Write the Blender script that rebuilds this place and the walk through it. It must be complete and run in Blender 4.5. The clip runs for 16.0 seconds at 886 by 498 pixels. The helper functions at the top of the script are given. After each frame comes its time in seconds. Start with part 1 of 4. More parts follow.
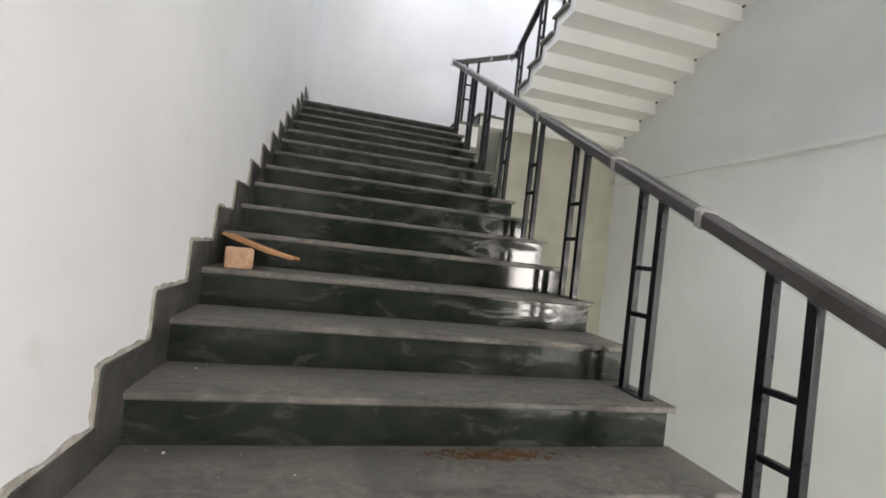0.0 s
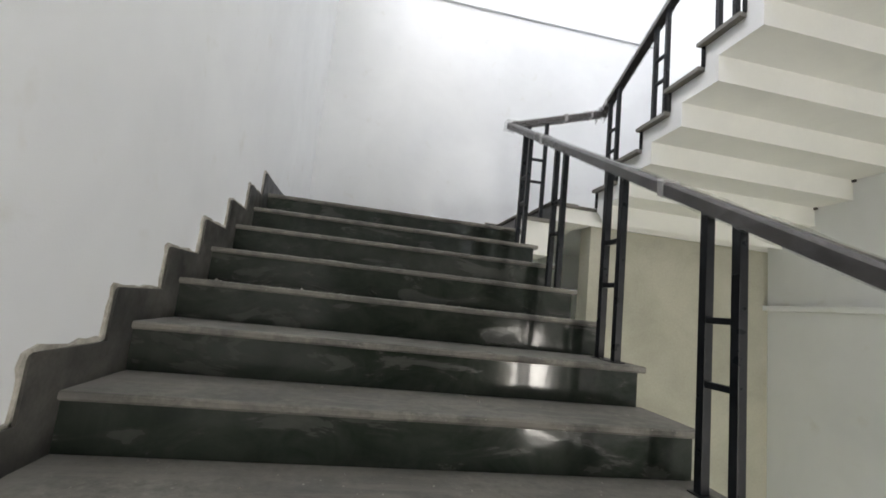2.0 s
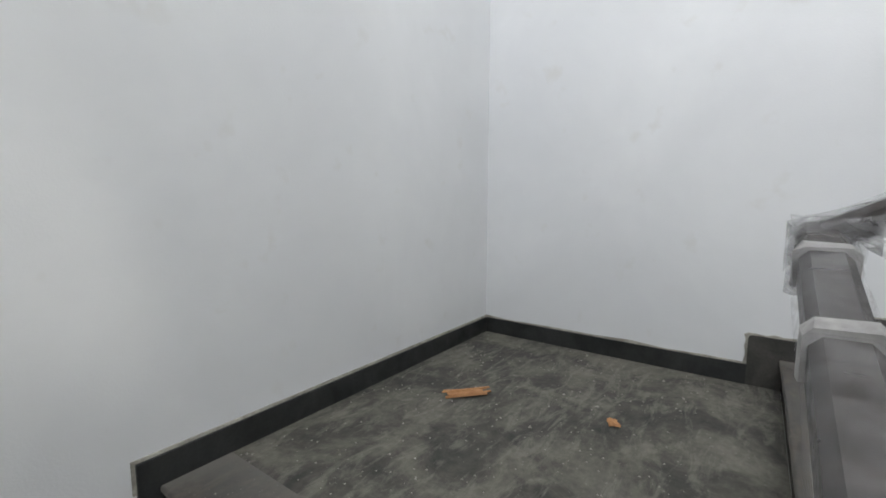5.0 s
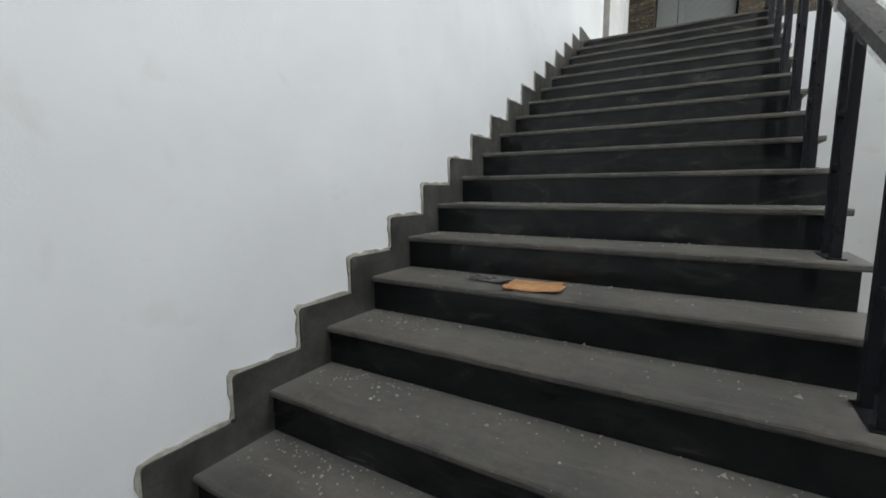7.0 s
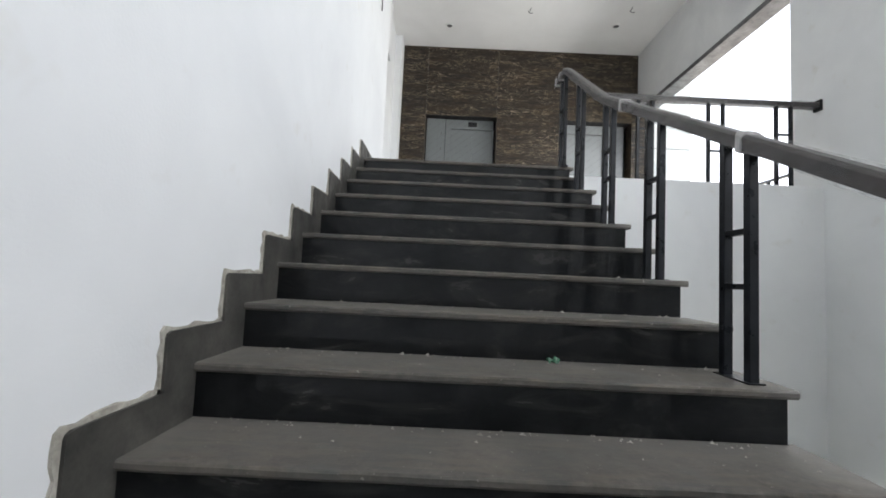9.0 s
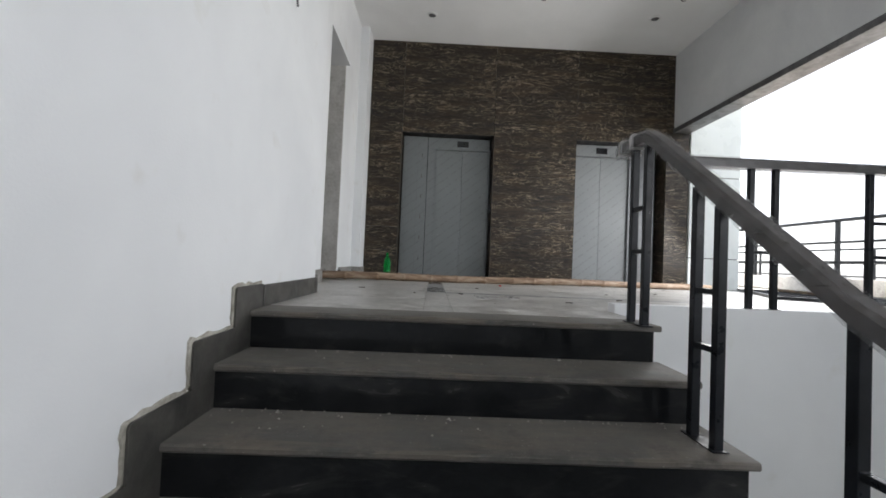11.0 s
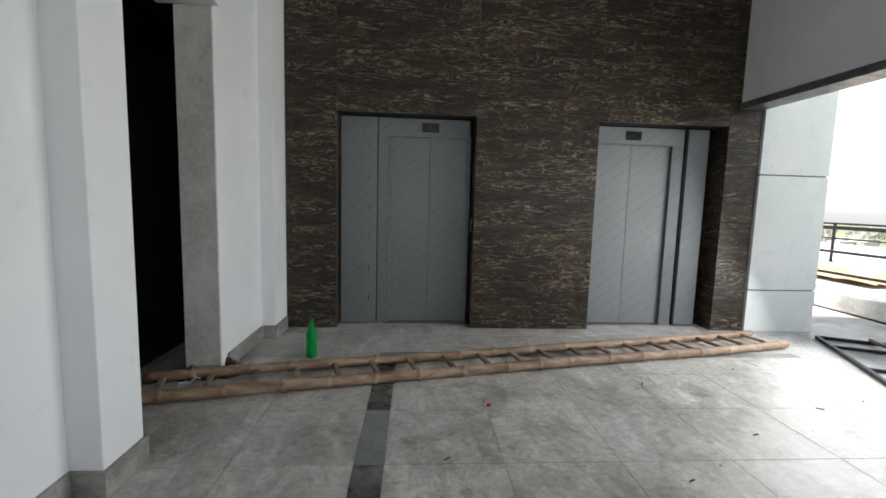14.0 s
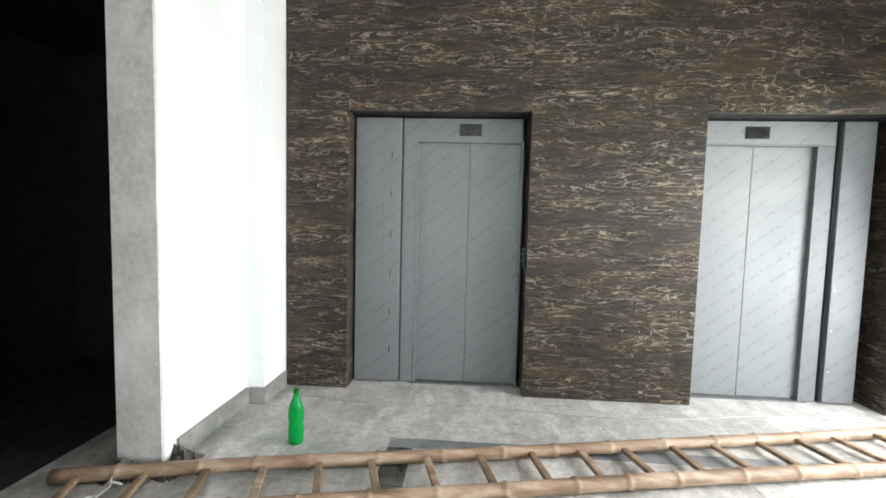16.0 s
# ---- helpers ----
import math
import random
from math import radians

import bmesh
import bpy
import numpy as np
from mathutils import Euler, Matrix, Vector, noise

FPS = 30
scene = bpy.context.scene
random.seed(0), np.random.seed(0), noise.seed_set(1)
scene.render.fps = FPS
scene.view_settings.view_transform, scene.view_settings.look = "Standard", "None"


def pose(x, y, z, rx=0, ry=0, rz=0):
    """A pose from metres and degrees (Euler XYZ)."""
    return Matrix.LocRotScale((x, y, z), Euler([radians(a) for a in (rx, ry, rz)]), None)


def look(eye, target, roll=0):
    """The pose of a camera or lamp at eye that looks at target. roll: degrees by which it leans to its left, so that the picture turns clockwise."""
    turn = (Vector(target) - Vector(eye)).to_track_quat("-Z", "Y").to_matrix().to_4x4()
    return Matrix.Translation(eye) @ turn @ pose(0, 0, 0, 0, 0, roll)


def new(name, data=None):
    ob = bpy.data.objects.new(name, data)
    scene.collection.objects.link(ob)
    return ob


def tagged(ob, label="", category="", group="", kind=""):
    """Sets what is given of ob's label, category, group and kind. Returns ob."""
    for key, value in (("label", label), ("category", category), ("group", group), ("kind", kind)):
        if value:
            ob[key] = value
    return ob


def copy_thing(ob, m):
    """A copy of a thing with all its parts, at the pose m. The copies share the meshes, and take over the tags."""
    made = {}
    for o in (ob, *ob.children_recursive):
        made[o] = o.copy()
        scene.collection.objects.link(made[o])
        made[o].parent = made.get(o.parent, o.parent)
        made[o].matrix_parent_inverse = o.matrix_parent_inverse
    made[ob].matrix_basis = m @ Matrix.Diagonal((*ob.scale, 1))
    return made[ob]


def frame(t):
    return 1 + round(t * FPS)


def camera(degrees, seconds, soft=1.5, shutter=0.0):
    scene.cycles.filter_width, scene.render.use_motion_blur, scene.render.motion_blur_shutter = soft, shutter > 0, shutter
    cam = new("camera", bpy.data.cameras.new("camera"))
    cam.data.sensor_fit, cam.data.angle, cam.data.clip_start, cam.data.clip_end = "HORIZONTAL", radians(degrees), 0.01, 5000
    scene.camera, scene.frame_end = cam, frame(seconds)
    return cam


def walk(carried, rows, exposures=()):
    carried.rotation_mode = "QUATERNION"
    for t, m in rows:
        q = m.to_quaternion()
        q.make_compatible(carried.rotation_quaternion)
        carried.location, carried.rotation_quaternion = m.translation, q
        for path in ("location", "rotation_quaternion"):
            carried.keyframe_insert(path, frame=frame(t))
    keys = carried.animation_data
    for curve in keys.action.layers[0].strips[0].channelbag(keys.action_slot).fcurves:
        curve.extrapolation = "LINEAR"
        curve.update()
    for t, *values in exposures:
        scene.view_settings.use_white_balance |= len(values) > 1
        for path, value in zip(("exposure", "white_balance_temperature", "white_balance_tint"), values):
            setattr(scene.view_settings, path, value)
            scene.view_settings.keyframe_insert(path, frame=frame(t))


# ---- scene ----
cam = camera(91.3, 16.0, soft=1.7)
PATH = [
    (0, (0.624, -5.978, -1.804), (1.097, -4.035, -1.784), 6.41),
    (0.5, (0.695, -5.383, -1.63), (1.131, -3.439, -1.456), 6.94),
    (1, (0.821, -4.788, -1.352), (1.239, -2.846, -1.12), 6.24),
    (1.5, (0.841, -4.141, -1.038), (1.244, -2.2, -0.769), 6.65),
    (2, (0.828, -3.488, -0.739), (1.168, -1.535, -0.471), 6.14),
    (2.5, (0.807, -2.854, -0.381), (1.024, -0.877, -0.174), 6.02),
    (3, (0.831, -2.156, 0.012), (1.034, -0.174, 0.187), 5.96),
    (3.2, (0.78, -1.876, 0.174), (0.999, 0.106, 0.329), 5.33),
    (4.3, (1.22, -0.18, 0.95), (2.08, 1.62, 0.89), 3.0),
    (4.8, (1.62, 0.40, 1.32), (3.04, 1.77, 1.14), 1.0),
    (5.3, (2.152, 0.482, 1.554), (3.965, 1.286, 1.289), -0.75),
    (5.5, (2.299, 0.563, 1.576), (4.212, 1.076, 1.302), -0.87),
    (6, (2.714, 0.717, 1.632), (4.659, 0.342, 1.357), 1.01),
    (6.5, (3.198, 0.621, 1.74), (4.834, -0.489, 1.44), -1.49),
    (7, (3.414, 0.38, 1.896), (4.438, -1.317, 1.626), -0.32),
    (7.3, (3.554, 0.153, 1.956), (4.296, -1.7, 1.827), -0.63),
    (7.5, (3.602, -0.013, 2.0), (4.202, -1.92, 1.985), -0.85),
    (8, (3.794, -0.465, 2.144), (3.93, -2.46, 2.204), -0.64),
    (8.5, (3.895, -0.995, 2.403), (3.91, -2.991, 2.518), 0.71),
    (9, (4.083, -1.534, 2.667), (4.091, -3.529, 2.806), 2.71),
    (9.5, (4.048, -2.078, 3.033), (4.055, -4.072, 3.176), 3.0),
    (10, (4.132, -2.643, 3.336), (4.112, -4.638, 3.476), 2.71),
    (12.5, (3.834, -4.68, 4.873), (3.761, -6.916, 4.76), 2.11),
    (13, (3.838, -5.146, 4.889), (3.757, -7.381, 4.757), 0.98),
    (13.5, (3.819, -5.437, 5.06), (3.707, -7.666, 4.867), 1.51),
    (14, (3.767, -5.783, 5.238), (3.615, -8.005, 4.998), 1.6),
    (14.5, (3.703, -6.111, 5.372), (3.349, -8.312, 5.157), 1.99),
    (15, (3.526, -6.351, 5.378), (3.101, -8.545, 5.227), 1.56),
    (15.5, (3.524, -6.633, 5.321), (3.418, -8.868, 5.19), 0.86),
    (16, (3.547, -6.986, 5.295), (3.703, -9.216, 5.141), 1.41),
]
EXPO = [(0, 3.05, 6450, 15), (1.5, 3.0, 6480, 12), (2.5, 3.1, 6500, 13), (3.2, 2.85, 6500, 11), (5.5, 2.5, 6480, 10), (6.5, 2.3, 6450, 7), (7.5, 2.4, 6430, 8), (8.5, 2.4, 6400, 10), (9.5, 2.35, 6380, 11), (10.0, 2.2, 6380, 12), (12.5, 1.5, 6420, 9), (15.0, 1.5, 6350, 7), (15.5, 2.0, 6350, 6), (16, 3.1, 6380, 7)]
walk(cam, [(t, look(eye, target, roll)) for t, eye, target, roll in PATH], EXPO)


# ---------------------------------------------------------------- world, sun, large lights
world = bpy.data.worlds.new("sky")
scene.world = world
world.use_nodes = True
wn = world.node_tree.nodes
sky = wn.new("ShaderNodeTexSky")
sky.sky_type = "NISHITA"
sky.sun_disc = False
sky.sun_elevation = radians(68)
sky.sun_rotation = radians(105)
sky.dust_density = 1.2
sky.air_density = 1.0
wn["Background"].inputs["Strength"].default_value = 0.14
haze = wn.new("ShaderNodeHueSaturation")      # a hot, hazy white sky
haze.inputs["Saturation"].default_value = 0.22
world.node_tree.links.new(sky.outputs["Color"], haze.inputs["Color"])
world.node_tree.links.new(haze.outputs["Color"], wn["Background"].inputs["Color"])

sun_data = bpy.data.lights.new("sun", "SUN")
sun_data.energy, sun_data.angle, sun_data.color = 3.6, radians(6), (1.0, 0.95, 0.87)
sun = new("sun", sun_data)
sun.matrix_world = look((0, 0, 0), (-0.36, 0.10, -0.93))


def area(name, eye, target, w, h, watts, color=(1, 1, 1)):
    d = bpy.data.lights.new(name, "AREA")
    d.shape, d.size, d.size_y, d.energy, d.color = "RECTANGLE", w, h, watts, color
    o = new(name, d)
    o.matrix_world = look(eye, target)
    return o


# sky light standing in the open sides: upper lobby, lower lobby, assumed unseen high window band of the stair hall
area("daylight_lower", (4.80, -9.55, -2.1), (0.0, -6.3, -1.8), 0.9, 2.1, 36, (1.0, 0.96, 0.88))
area("daylight_upper", (-0.12, -8.97, 5.09), (2.1, -8.75, 3.9), 2.46, 2.24, 27, (1.0, 0.985, 0.96))
area("daylight_unseen_window", (-0.12, -1.35, 5.5), (3.0, -1.35, 6.0), 3.5, 1.75, 33, (1.0, 1.0, 1.0))

# ---------------------------------------------------------------- measures
R = 0.181
T1, T2 = 0.339, 0.329
Y1, Y2 = 0.03, 0.268            # first nosings: landing edge, first step of the upper flight
ZB = 2 * R                     # upper half of the split landing
ZT = ZB + 19 * R               # lobby floor
ZL = -19 * R                   # lower lobby floor
W1 = 2.121                      # free end of the lower treads
W2 = 2.888                      # free end of the upper treads
XR = 4.913                     # wall beside the upper flight
YB = 2.233                      # back wall
YM = -9.674                    # marble wall
ZC = 7.28                      # lobby ceiling
S1, S2 = R / T1, R / T2
ZH = ZT + 1.12 * (ZC - ZT)     # ceiling
# The lobby is laid out in units of 1.12 m from the foot of the stair wall; SITE sets it in place.
LOBBY_UNIT = 1.12
LOBBY = Matrix.Translation((XR, 0.2155, ZT)) @ Matrix.Scale(LOBBY_UNIT, 4) @ Matrix.Translation((-XR, 0, -ZT))
SITE = None


def on_site(x, y, z):
    """A point of the lobby in metres."""
    return tuple(LOBBY @ Vector((x, y, z)))


# ---------------------------------------------------------------- materials
def nodes_of(name):
    m = bpy.data.materials.new(name)
    m.use_nodes = True
    t = m.node_tree
    return m, t, t.nodes["Principled BSDF"]


def coords(t, scale=(1, 1, 1), rot=(0, 0, 0)):
    g = t.nodes.new("ShaderNodeNewGeometry")
    mp = t.nodes.new("ShaderNodeMapping")
    mp.inputs["Scale"].default_value = scale
    mp.inputs["Rotation"].default_value = rot
    t.links.new(g.outputs["Position"], mp.inputs["Vector"])
    return mp.outputs["Vector"]


def noise_node(t, vec, scale, detail=4, rough=0.55, dist=0.0):
    n = t.nodes.new("ShaderNodeTexNoise")
    n.inputs["Scale"].default_value = scale
    n.inputs["Detail"].default_value = detail
    n.inputs["Roughness"].default_value = rough
    n.inputs["Distortion"].default_value = dist
    t.links.new(vec, n.inputs["Vector"])
    return n.outputs["Fac"]


def ramp(t, fac, stops):
    r = t.nodes.new("ShaderNodeValToRGB")
    e = r.color_ramp.elements
    e[0].position, e[0].color = stops[0][0], (*stops[0][1], 1)
    e[1].position, e[1].color = stops[-1][0], (*stops[-1][1], 1)
    for p, c in stops[1:-1]:
        k = e.new(p)
        k.color = (*c, 1)
    t.links.new(fac, r.inputs["Fac"])
    return r.outputs["Color"]


def mixed(t, fac, a, b, mode="MIX"):
    n = t.nodes.new("ShaderNodeMix")
    n.data_type, n.blend_type = "RGBA", mode
    for sock, v in ((n.inputs[0], fac), (n.inputs[6], a), (n.inputs[7], b)):
        if isinstance(v, (int, float)):
            sock.default_value = v
        elif isinstance(v, tuple):
            sock.default_value = (*v, 1)
        else:
            t.links.new(v, sock)
    return n.outputs[2]


def bump(t, bsdf, height, strength, distance=0.01):
    b = t.nodes.new("ShaderNodeBump")
    b.inputs["Strength"].default_value = strength
    b.inputs["Distance"].default_value = distance
    t.links.new(height, b.inputs["Height"])
    t.links.new(b.outputs["Normal"], bsdf.inputs["Normal"])


def grey(v):
    return (v, v, v)


def mottled(name, dark, light, scale, rough, fine=60, fine_amt=0.25, bumps=0.2, metal=0.0, stretch=(1, 1, 1), lo=0.35, hi=0.65, rnd=0.0, spec=0.5):
    """Two-scale mottled surface: broad stains and fine grain."""
    m, t, b = nodes_of(name)
    v = coords(t, stretch)
    c = ramp(t, noise_node(t, v, scale, 5, 0.6, 0.4), [(lo, dark), (hi, light)])
    g = noise_node(t, v, fine, 3, 0.6)
    c = mixed(t, fine_amt, c, ramp(t, g, [(0.3, grey(0.25)), (0.7, grey(0.75))]), "OVERLAY")
    if rnd:
        o = t.nodes.new("ShaderNodeObjectInfo")
        c = mixed(t, rnd, c, ramp(t, o.outputs["Random"], [(0.0, grey(0.2)), (1.0, grey(0.8))]), "OVERLAY")
    t.links.new(c, b.inputs["Base Color"])
    r = ramp(t, noise_node(t, v, scale * 2.3, 3), [(0.3, grey(max(rough - 0.12, 0.02))), (0.7, grey(min(rough + 0.12, 1)))])
    t.links.new(r, b.inputs["Roughness"])
    b.inputs["Metallic"].default_value = metal
    b.inputs["Specular IOR Level"].default_value = spec
    if bumps:
        bump(t, b, g, bumps, 0.004)
    return m


def wall_paint():
    m, t, b = nodes_of("white_paint")
    v = coords(t)
    c = ramp(t, noise_node(t, v, 0.9, 4, 0.6, 0.3), [(0.3, (0.72, 0.735, 0.75)), (0.7, (0.81, 0.825, 0.835))])
    spots = ramp(t, noise_node(t, v, 4.5, 3, 0.55, 0.2), [(0.63, grey(0.0)), (0.80, grey(0.40))])
    c = mixed(t, spots, c, (0.60, 0.58, 0.52))
    t.links.new(c, b.inputs["Base Color"])
    b.inputs["Roughness"].default_value = 0.62
    h = mixed(t, 0.3, noise_node(t, v, 2.2, 3), noise_node(t, v, 90, 2))
    bump(t, b, h, 0.18, 0.012)
    return m


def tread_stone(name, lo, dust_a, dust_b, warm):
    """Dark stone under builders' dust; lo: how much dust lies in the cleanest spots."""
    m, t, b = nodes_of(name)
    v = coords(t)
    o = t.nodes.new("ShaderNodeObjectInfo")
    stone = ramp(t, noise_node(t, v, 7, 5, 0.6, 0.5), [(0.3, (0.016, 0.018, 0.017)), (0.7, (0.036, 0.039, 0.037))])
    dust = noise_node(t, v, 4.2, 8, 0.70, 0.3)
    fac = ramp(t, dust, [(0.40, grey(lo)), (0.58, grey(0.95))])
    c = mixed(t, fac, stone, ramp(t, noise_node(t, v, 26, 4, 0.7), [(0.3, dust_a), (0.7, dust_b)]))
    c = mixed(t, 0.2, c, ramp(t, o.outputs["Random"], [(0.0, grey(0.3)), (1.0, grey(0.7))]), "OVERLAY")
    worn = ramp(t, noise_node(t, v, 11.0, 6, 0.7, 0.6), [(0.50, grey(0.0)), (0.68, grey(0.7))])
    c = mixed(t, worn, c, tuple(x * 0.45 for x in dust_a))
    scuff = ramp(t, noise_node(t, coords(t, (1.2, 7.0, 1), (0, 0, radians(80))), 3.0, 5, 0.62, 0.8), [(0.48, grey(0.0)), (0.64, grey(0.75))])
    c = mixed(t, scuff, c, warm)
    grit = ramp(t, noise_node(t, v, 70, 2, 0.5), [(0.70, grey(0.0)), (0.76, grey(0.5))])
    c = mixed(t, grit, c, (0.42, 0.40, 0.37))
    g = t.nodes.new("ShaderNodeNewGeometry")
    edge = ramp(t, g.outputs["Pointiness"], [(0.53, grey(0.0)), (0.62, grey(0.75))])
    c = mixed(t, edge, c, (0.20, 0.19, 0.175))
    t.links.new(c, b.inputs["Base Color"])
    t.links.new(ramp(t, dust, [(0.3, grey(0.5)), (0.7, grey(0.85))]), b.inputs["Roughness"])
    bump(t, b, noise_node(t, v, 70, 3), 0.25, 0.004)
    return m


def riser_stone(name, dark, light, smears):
    m, t, b = nodes_of(name)
    v = coords(t, (1, 1, 1.4))
    o = t.nodes.new("ShaderNodeObjectInfo")
    c = ramp(t, noise_node(t, v, 5, 6, 0.65, 0.7), [(0.3, dark), (0.75, light)])
    smear = ramp(t, noise_node(t, coords(t, (1, 1, 3)), 2.6, 4, 0.6, 1.2), [(0.52, grey(0.0)), (0.78, grey(smears))])
    c = mixed(t, smear, c, (0.095, 0.092, 0.085))
    c = mixed(t, 0.3, c, ramp(t, o.outputs["Random"], [(0.0, grey(0.3)), (1.0, grey(0.7))]), "OVERLAY")
    t.links.new(c, b.inputs["Base Color"])
    t.links.new(ramp(t, smear, [(0.0, grey(0.09)), (0.4, grey(0.6))]), b.inputs["Roughness"])
    b.inputs["Specular IOR Level"].default_value = 0.24
    bump(t, b, noise_node(t, v, 9, 3), 0.10, 0.006)
    return m


def landing_dirt():
    """Dark stone with trodden patches of pale plaster dust, swept smears and grit."""
    m, t, b = nodes_of("dirty_landing")
    v = coords(t)
    patch = noise_node(t, v, 3.0, 9, 0.68, 0.5)
    c = ramp(t, patch, [(0.36, (0.042, 0.043, 0.039)), (0.48, (0.075, 0.073, 0.062)), (0.56, (0.125, 0.120, 0.100)), (0.70, (0.185, 0.177, 0.148))])
    smear = ramp(t, noise_node(t, coords(t, (1.0, 3.4, 1), (0, 0, radians(24))), 4.0, 9, 0.72, 0.8), [(0.50, grey(0.0)), (0.62, grey(0.62))])
    c = mixed(t, smear, c, (0.21, 0.20, 0.17))
    fine = noise_node(t, v, 30, 6, 0.7)
    c = mixed(t, 0.35, c, ramp(t, fine, [(0.3, grey(0.2)), (0.7, grey(0.8))]), "OVERLAY")
    grit = ramp(t, noise_node(t, v, 52, 3, 0.6), [(0.70, grey(0.0)), (0.76, grey(0.6))])
    c = mixed(t, grit, c, (0.45, 0.43, 0.39))
    t.links.new(c, b.inputs["Base Color"])
    b.inputs["Roughness"].default_value = 0.8
    bump(t, b, mixed(t, 0.5, patch, fine), 0.35, 0.006)
    return m


def marble():
    m, t, b = nodes_of("veined_brown_marble")
    o = t.nodes.new("ShaderNodeObjectInfo")
    g = t.nodes.new("ShaderNodeNewGeometry")
    sh = t.nodes.new("ShaderNodeVectorMath")
    sh.operation = "SCALE"
    sh.inputs["Scale"].default_value = 7.0
    comb = t.nodes.new("ShaderNodeCombineXYZ")
    t.links.new(o.outputs["Random"], comb.inputs["X"])
    t.links.new(o.outputs["Random"], comb.inputs["Z"])
    t.links.new(comb.outputs["Vector"], sh.inputs[0])
    add = t.nodes.new("ShaderNodeVectorMath")
    t.links.new(g.outputs["Position"], add.inputs[0])
    t.links.new(sh.outputs["Vector"], add.inputs[1])
    mp = t.nodes.new("ShaderNodeMapping")
    mp.inputs["Scale"].default_value = (1.0, 1.0, 5.2)
    mp.inputs["Rotation"].default_value = (0, radians(4), 0)
    t.links.new(add.outputs["Vector"], mp.inputs["Vector"])
    v = mp.outputs["Vector"]
    base = ramp(t, noise_node(t, v, 1.1, 6, 0.65, 0.8), [(0.30, (0.010, 0.010, 0.011)), (0.5, (0.022, 0.019, 0.016)), (0.72, (0.055, 0.037, 0.023))])
    fine = ramp(t, noise_node(t, v, 7.5, 6, 0.7, 1.0), [(0.40, grey(0.0)), (0.75, grey(0.55))])
    c = mixed(t, fine, base, (0.082, 0.062, 0.042))
    patch = ramp(t, noise_node(t, v, 1.4, 3), [(0.38, grey(0.12)), (0.60, grey(1.0))])
    veins = ramp(t, noise_node(t, v, 2.3, 5, 0.55, 1.5), [(0.480, grey(0.0)), (0.500, grey(0.72)), (0.516, grey(0.0))])
    veins2 = ramp(t, noise_node(t, v, 5.5, 4, 0.55, 1.6), [(0.545, grey(0.0)), (0.565, grey(0.65)), (0.585, grey(0.0))])
    c = mixed(t, mixed(t, 1.0, veins, patch, "MULTIPLY"), c, (0.42, 0.35, 0.265))
    c = mixed(t, mixed(t, 1.0, veins2, patch, "MULTIPLY"), c, (0.30, 0.24, 0.165))
    dark = ramp(t, noise_node(t, v, 2.6, 5, 0.6, 1.2), [(0.34, grey(0.7)), (0.45, grey(0.0))])
    c = mixed(t, dark, c, (0.020, 0.020, 0.021))
    t.links.new(c, b.inputs["Base Color"])
    b.inputs["Roughness"].default_value = 0.34
    b.inputs["Specular IOR Level"].default_value = 0.20
    bump(t, b, noise_node(t, v, 2.5, 3), 0.05, 0.01)
    return m


def film_metal(name, base, rough, metal):
    """Sheet steel under a protective film with faint slanting print."""
    m, t, b = nodes_of(name)
    v = coords(t, (1, 1, 1), (0, radians(-38), 0))
    w = t.nodes.new("ShaderNodeTexWave")
    w.bands_direction = "Z"
    w.inputs["Scale"].default_value = 2.6
    w.inputs["Distortion"].default_value = 0.25
    t.links.new(v, w.inputs["Vector"])
    dash = t.nodes.new("ShaderNodeTexNoise")
    dash.inputs["Scale"].default_value = 34
    t.links.new(v, dash.inputs["Vector"])
    f = mixed(t, 1.0, ramp(t, w.outputs["Fac"], [(0.88, grey(0.0)), (0.95, grey(0.42))]), ramp(t, dash.outputs["Fac"], [(0.45, grey(0)), (0.55, grey(1))]), "MULTIPLY")
    v2 = coords(t)
    c = ramp(t, noise_node(t, v2, 1.6, 4), [(0.3, tuple(x * 0.88 for x in base)), (0.7, base)])
    c = mixed(t, f, c, tuple(x * 0.55 for x in base))
    t.links.new(c, b.inputs["Base Color"])
    b.inputs["Metallic"].default_value = metal
    t.links.new(ramp(t, noise_node(t, v2, 6, 3), [(0.3, grey(rough - 0.08)), (0.7, grey(rough + 0.1))]), b.inputs["Roughness"])
    bump(t, b, noise_node(t, coords(t, (5, 5, 0.6)), 3, 3), 0.10, 0.01)
    return m


def film_wrap(name, lo, hi):
    m, t, b = nodes_of(name)
    v = coords(t, (1, 1, 1))
    tr = t.nodes.new("ShaderNodeBsdfTransparent")
    mx = t.nodes.new("ShaderNodeMixShader")
    f = ramp(t, noise_node(t, v, 9, 5, 0.65, 2.0), [(0.34, grey(lo)), (0.70, grey(hi))])
    t.links.new(f, mx.inputs[0])
    t.links.new(tr.outputs[0], mx.inputs[1])
    t.links.new(b.outputs[0], mx.inputs[2])
    t.links.new(mx.outputs[0], t.nodes["Material Output"].inputs["Surface"])
    b.inputs["Base Color"].default_value = (0.42, 0.42, 0.43, 1)
    b.inputs["Roughness"].default_value = 0.28
    bump(t, b, noise_node(t, v, 16, 4, 0.6, 1.5), 0.7, 0.01)
    return m


def green_plastic():
    m, t, b = nodes_of("green_plastic")
    b.inputs["Base Color"].default_value = (0.02, 0.55, 0.12, 1)
    b.inputs["Transmission Weight"].default_value = 0.75
    b.inputs["Roughness"].default_value = 0.12
    b.inputs["IOR"].default_value = 1.2
    return m


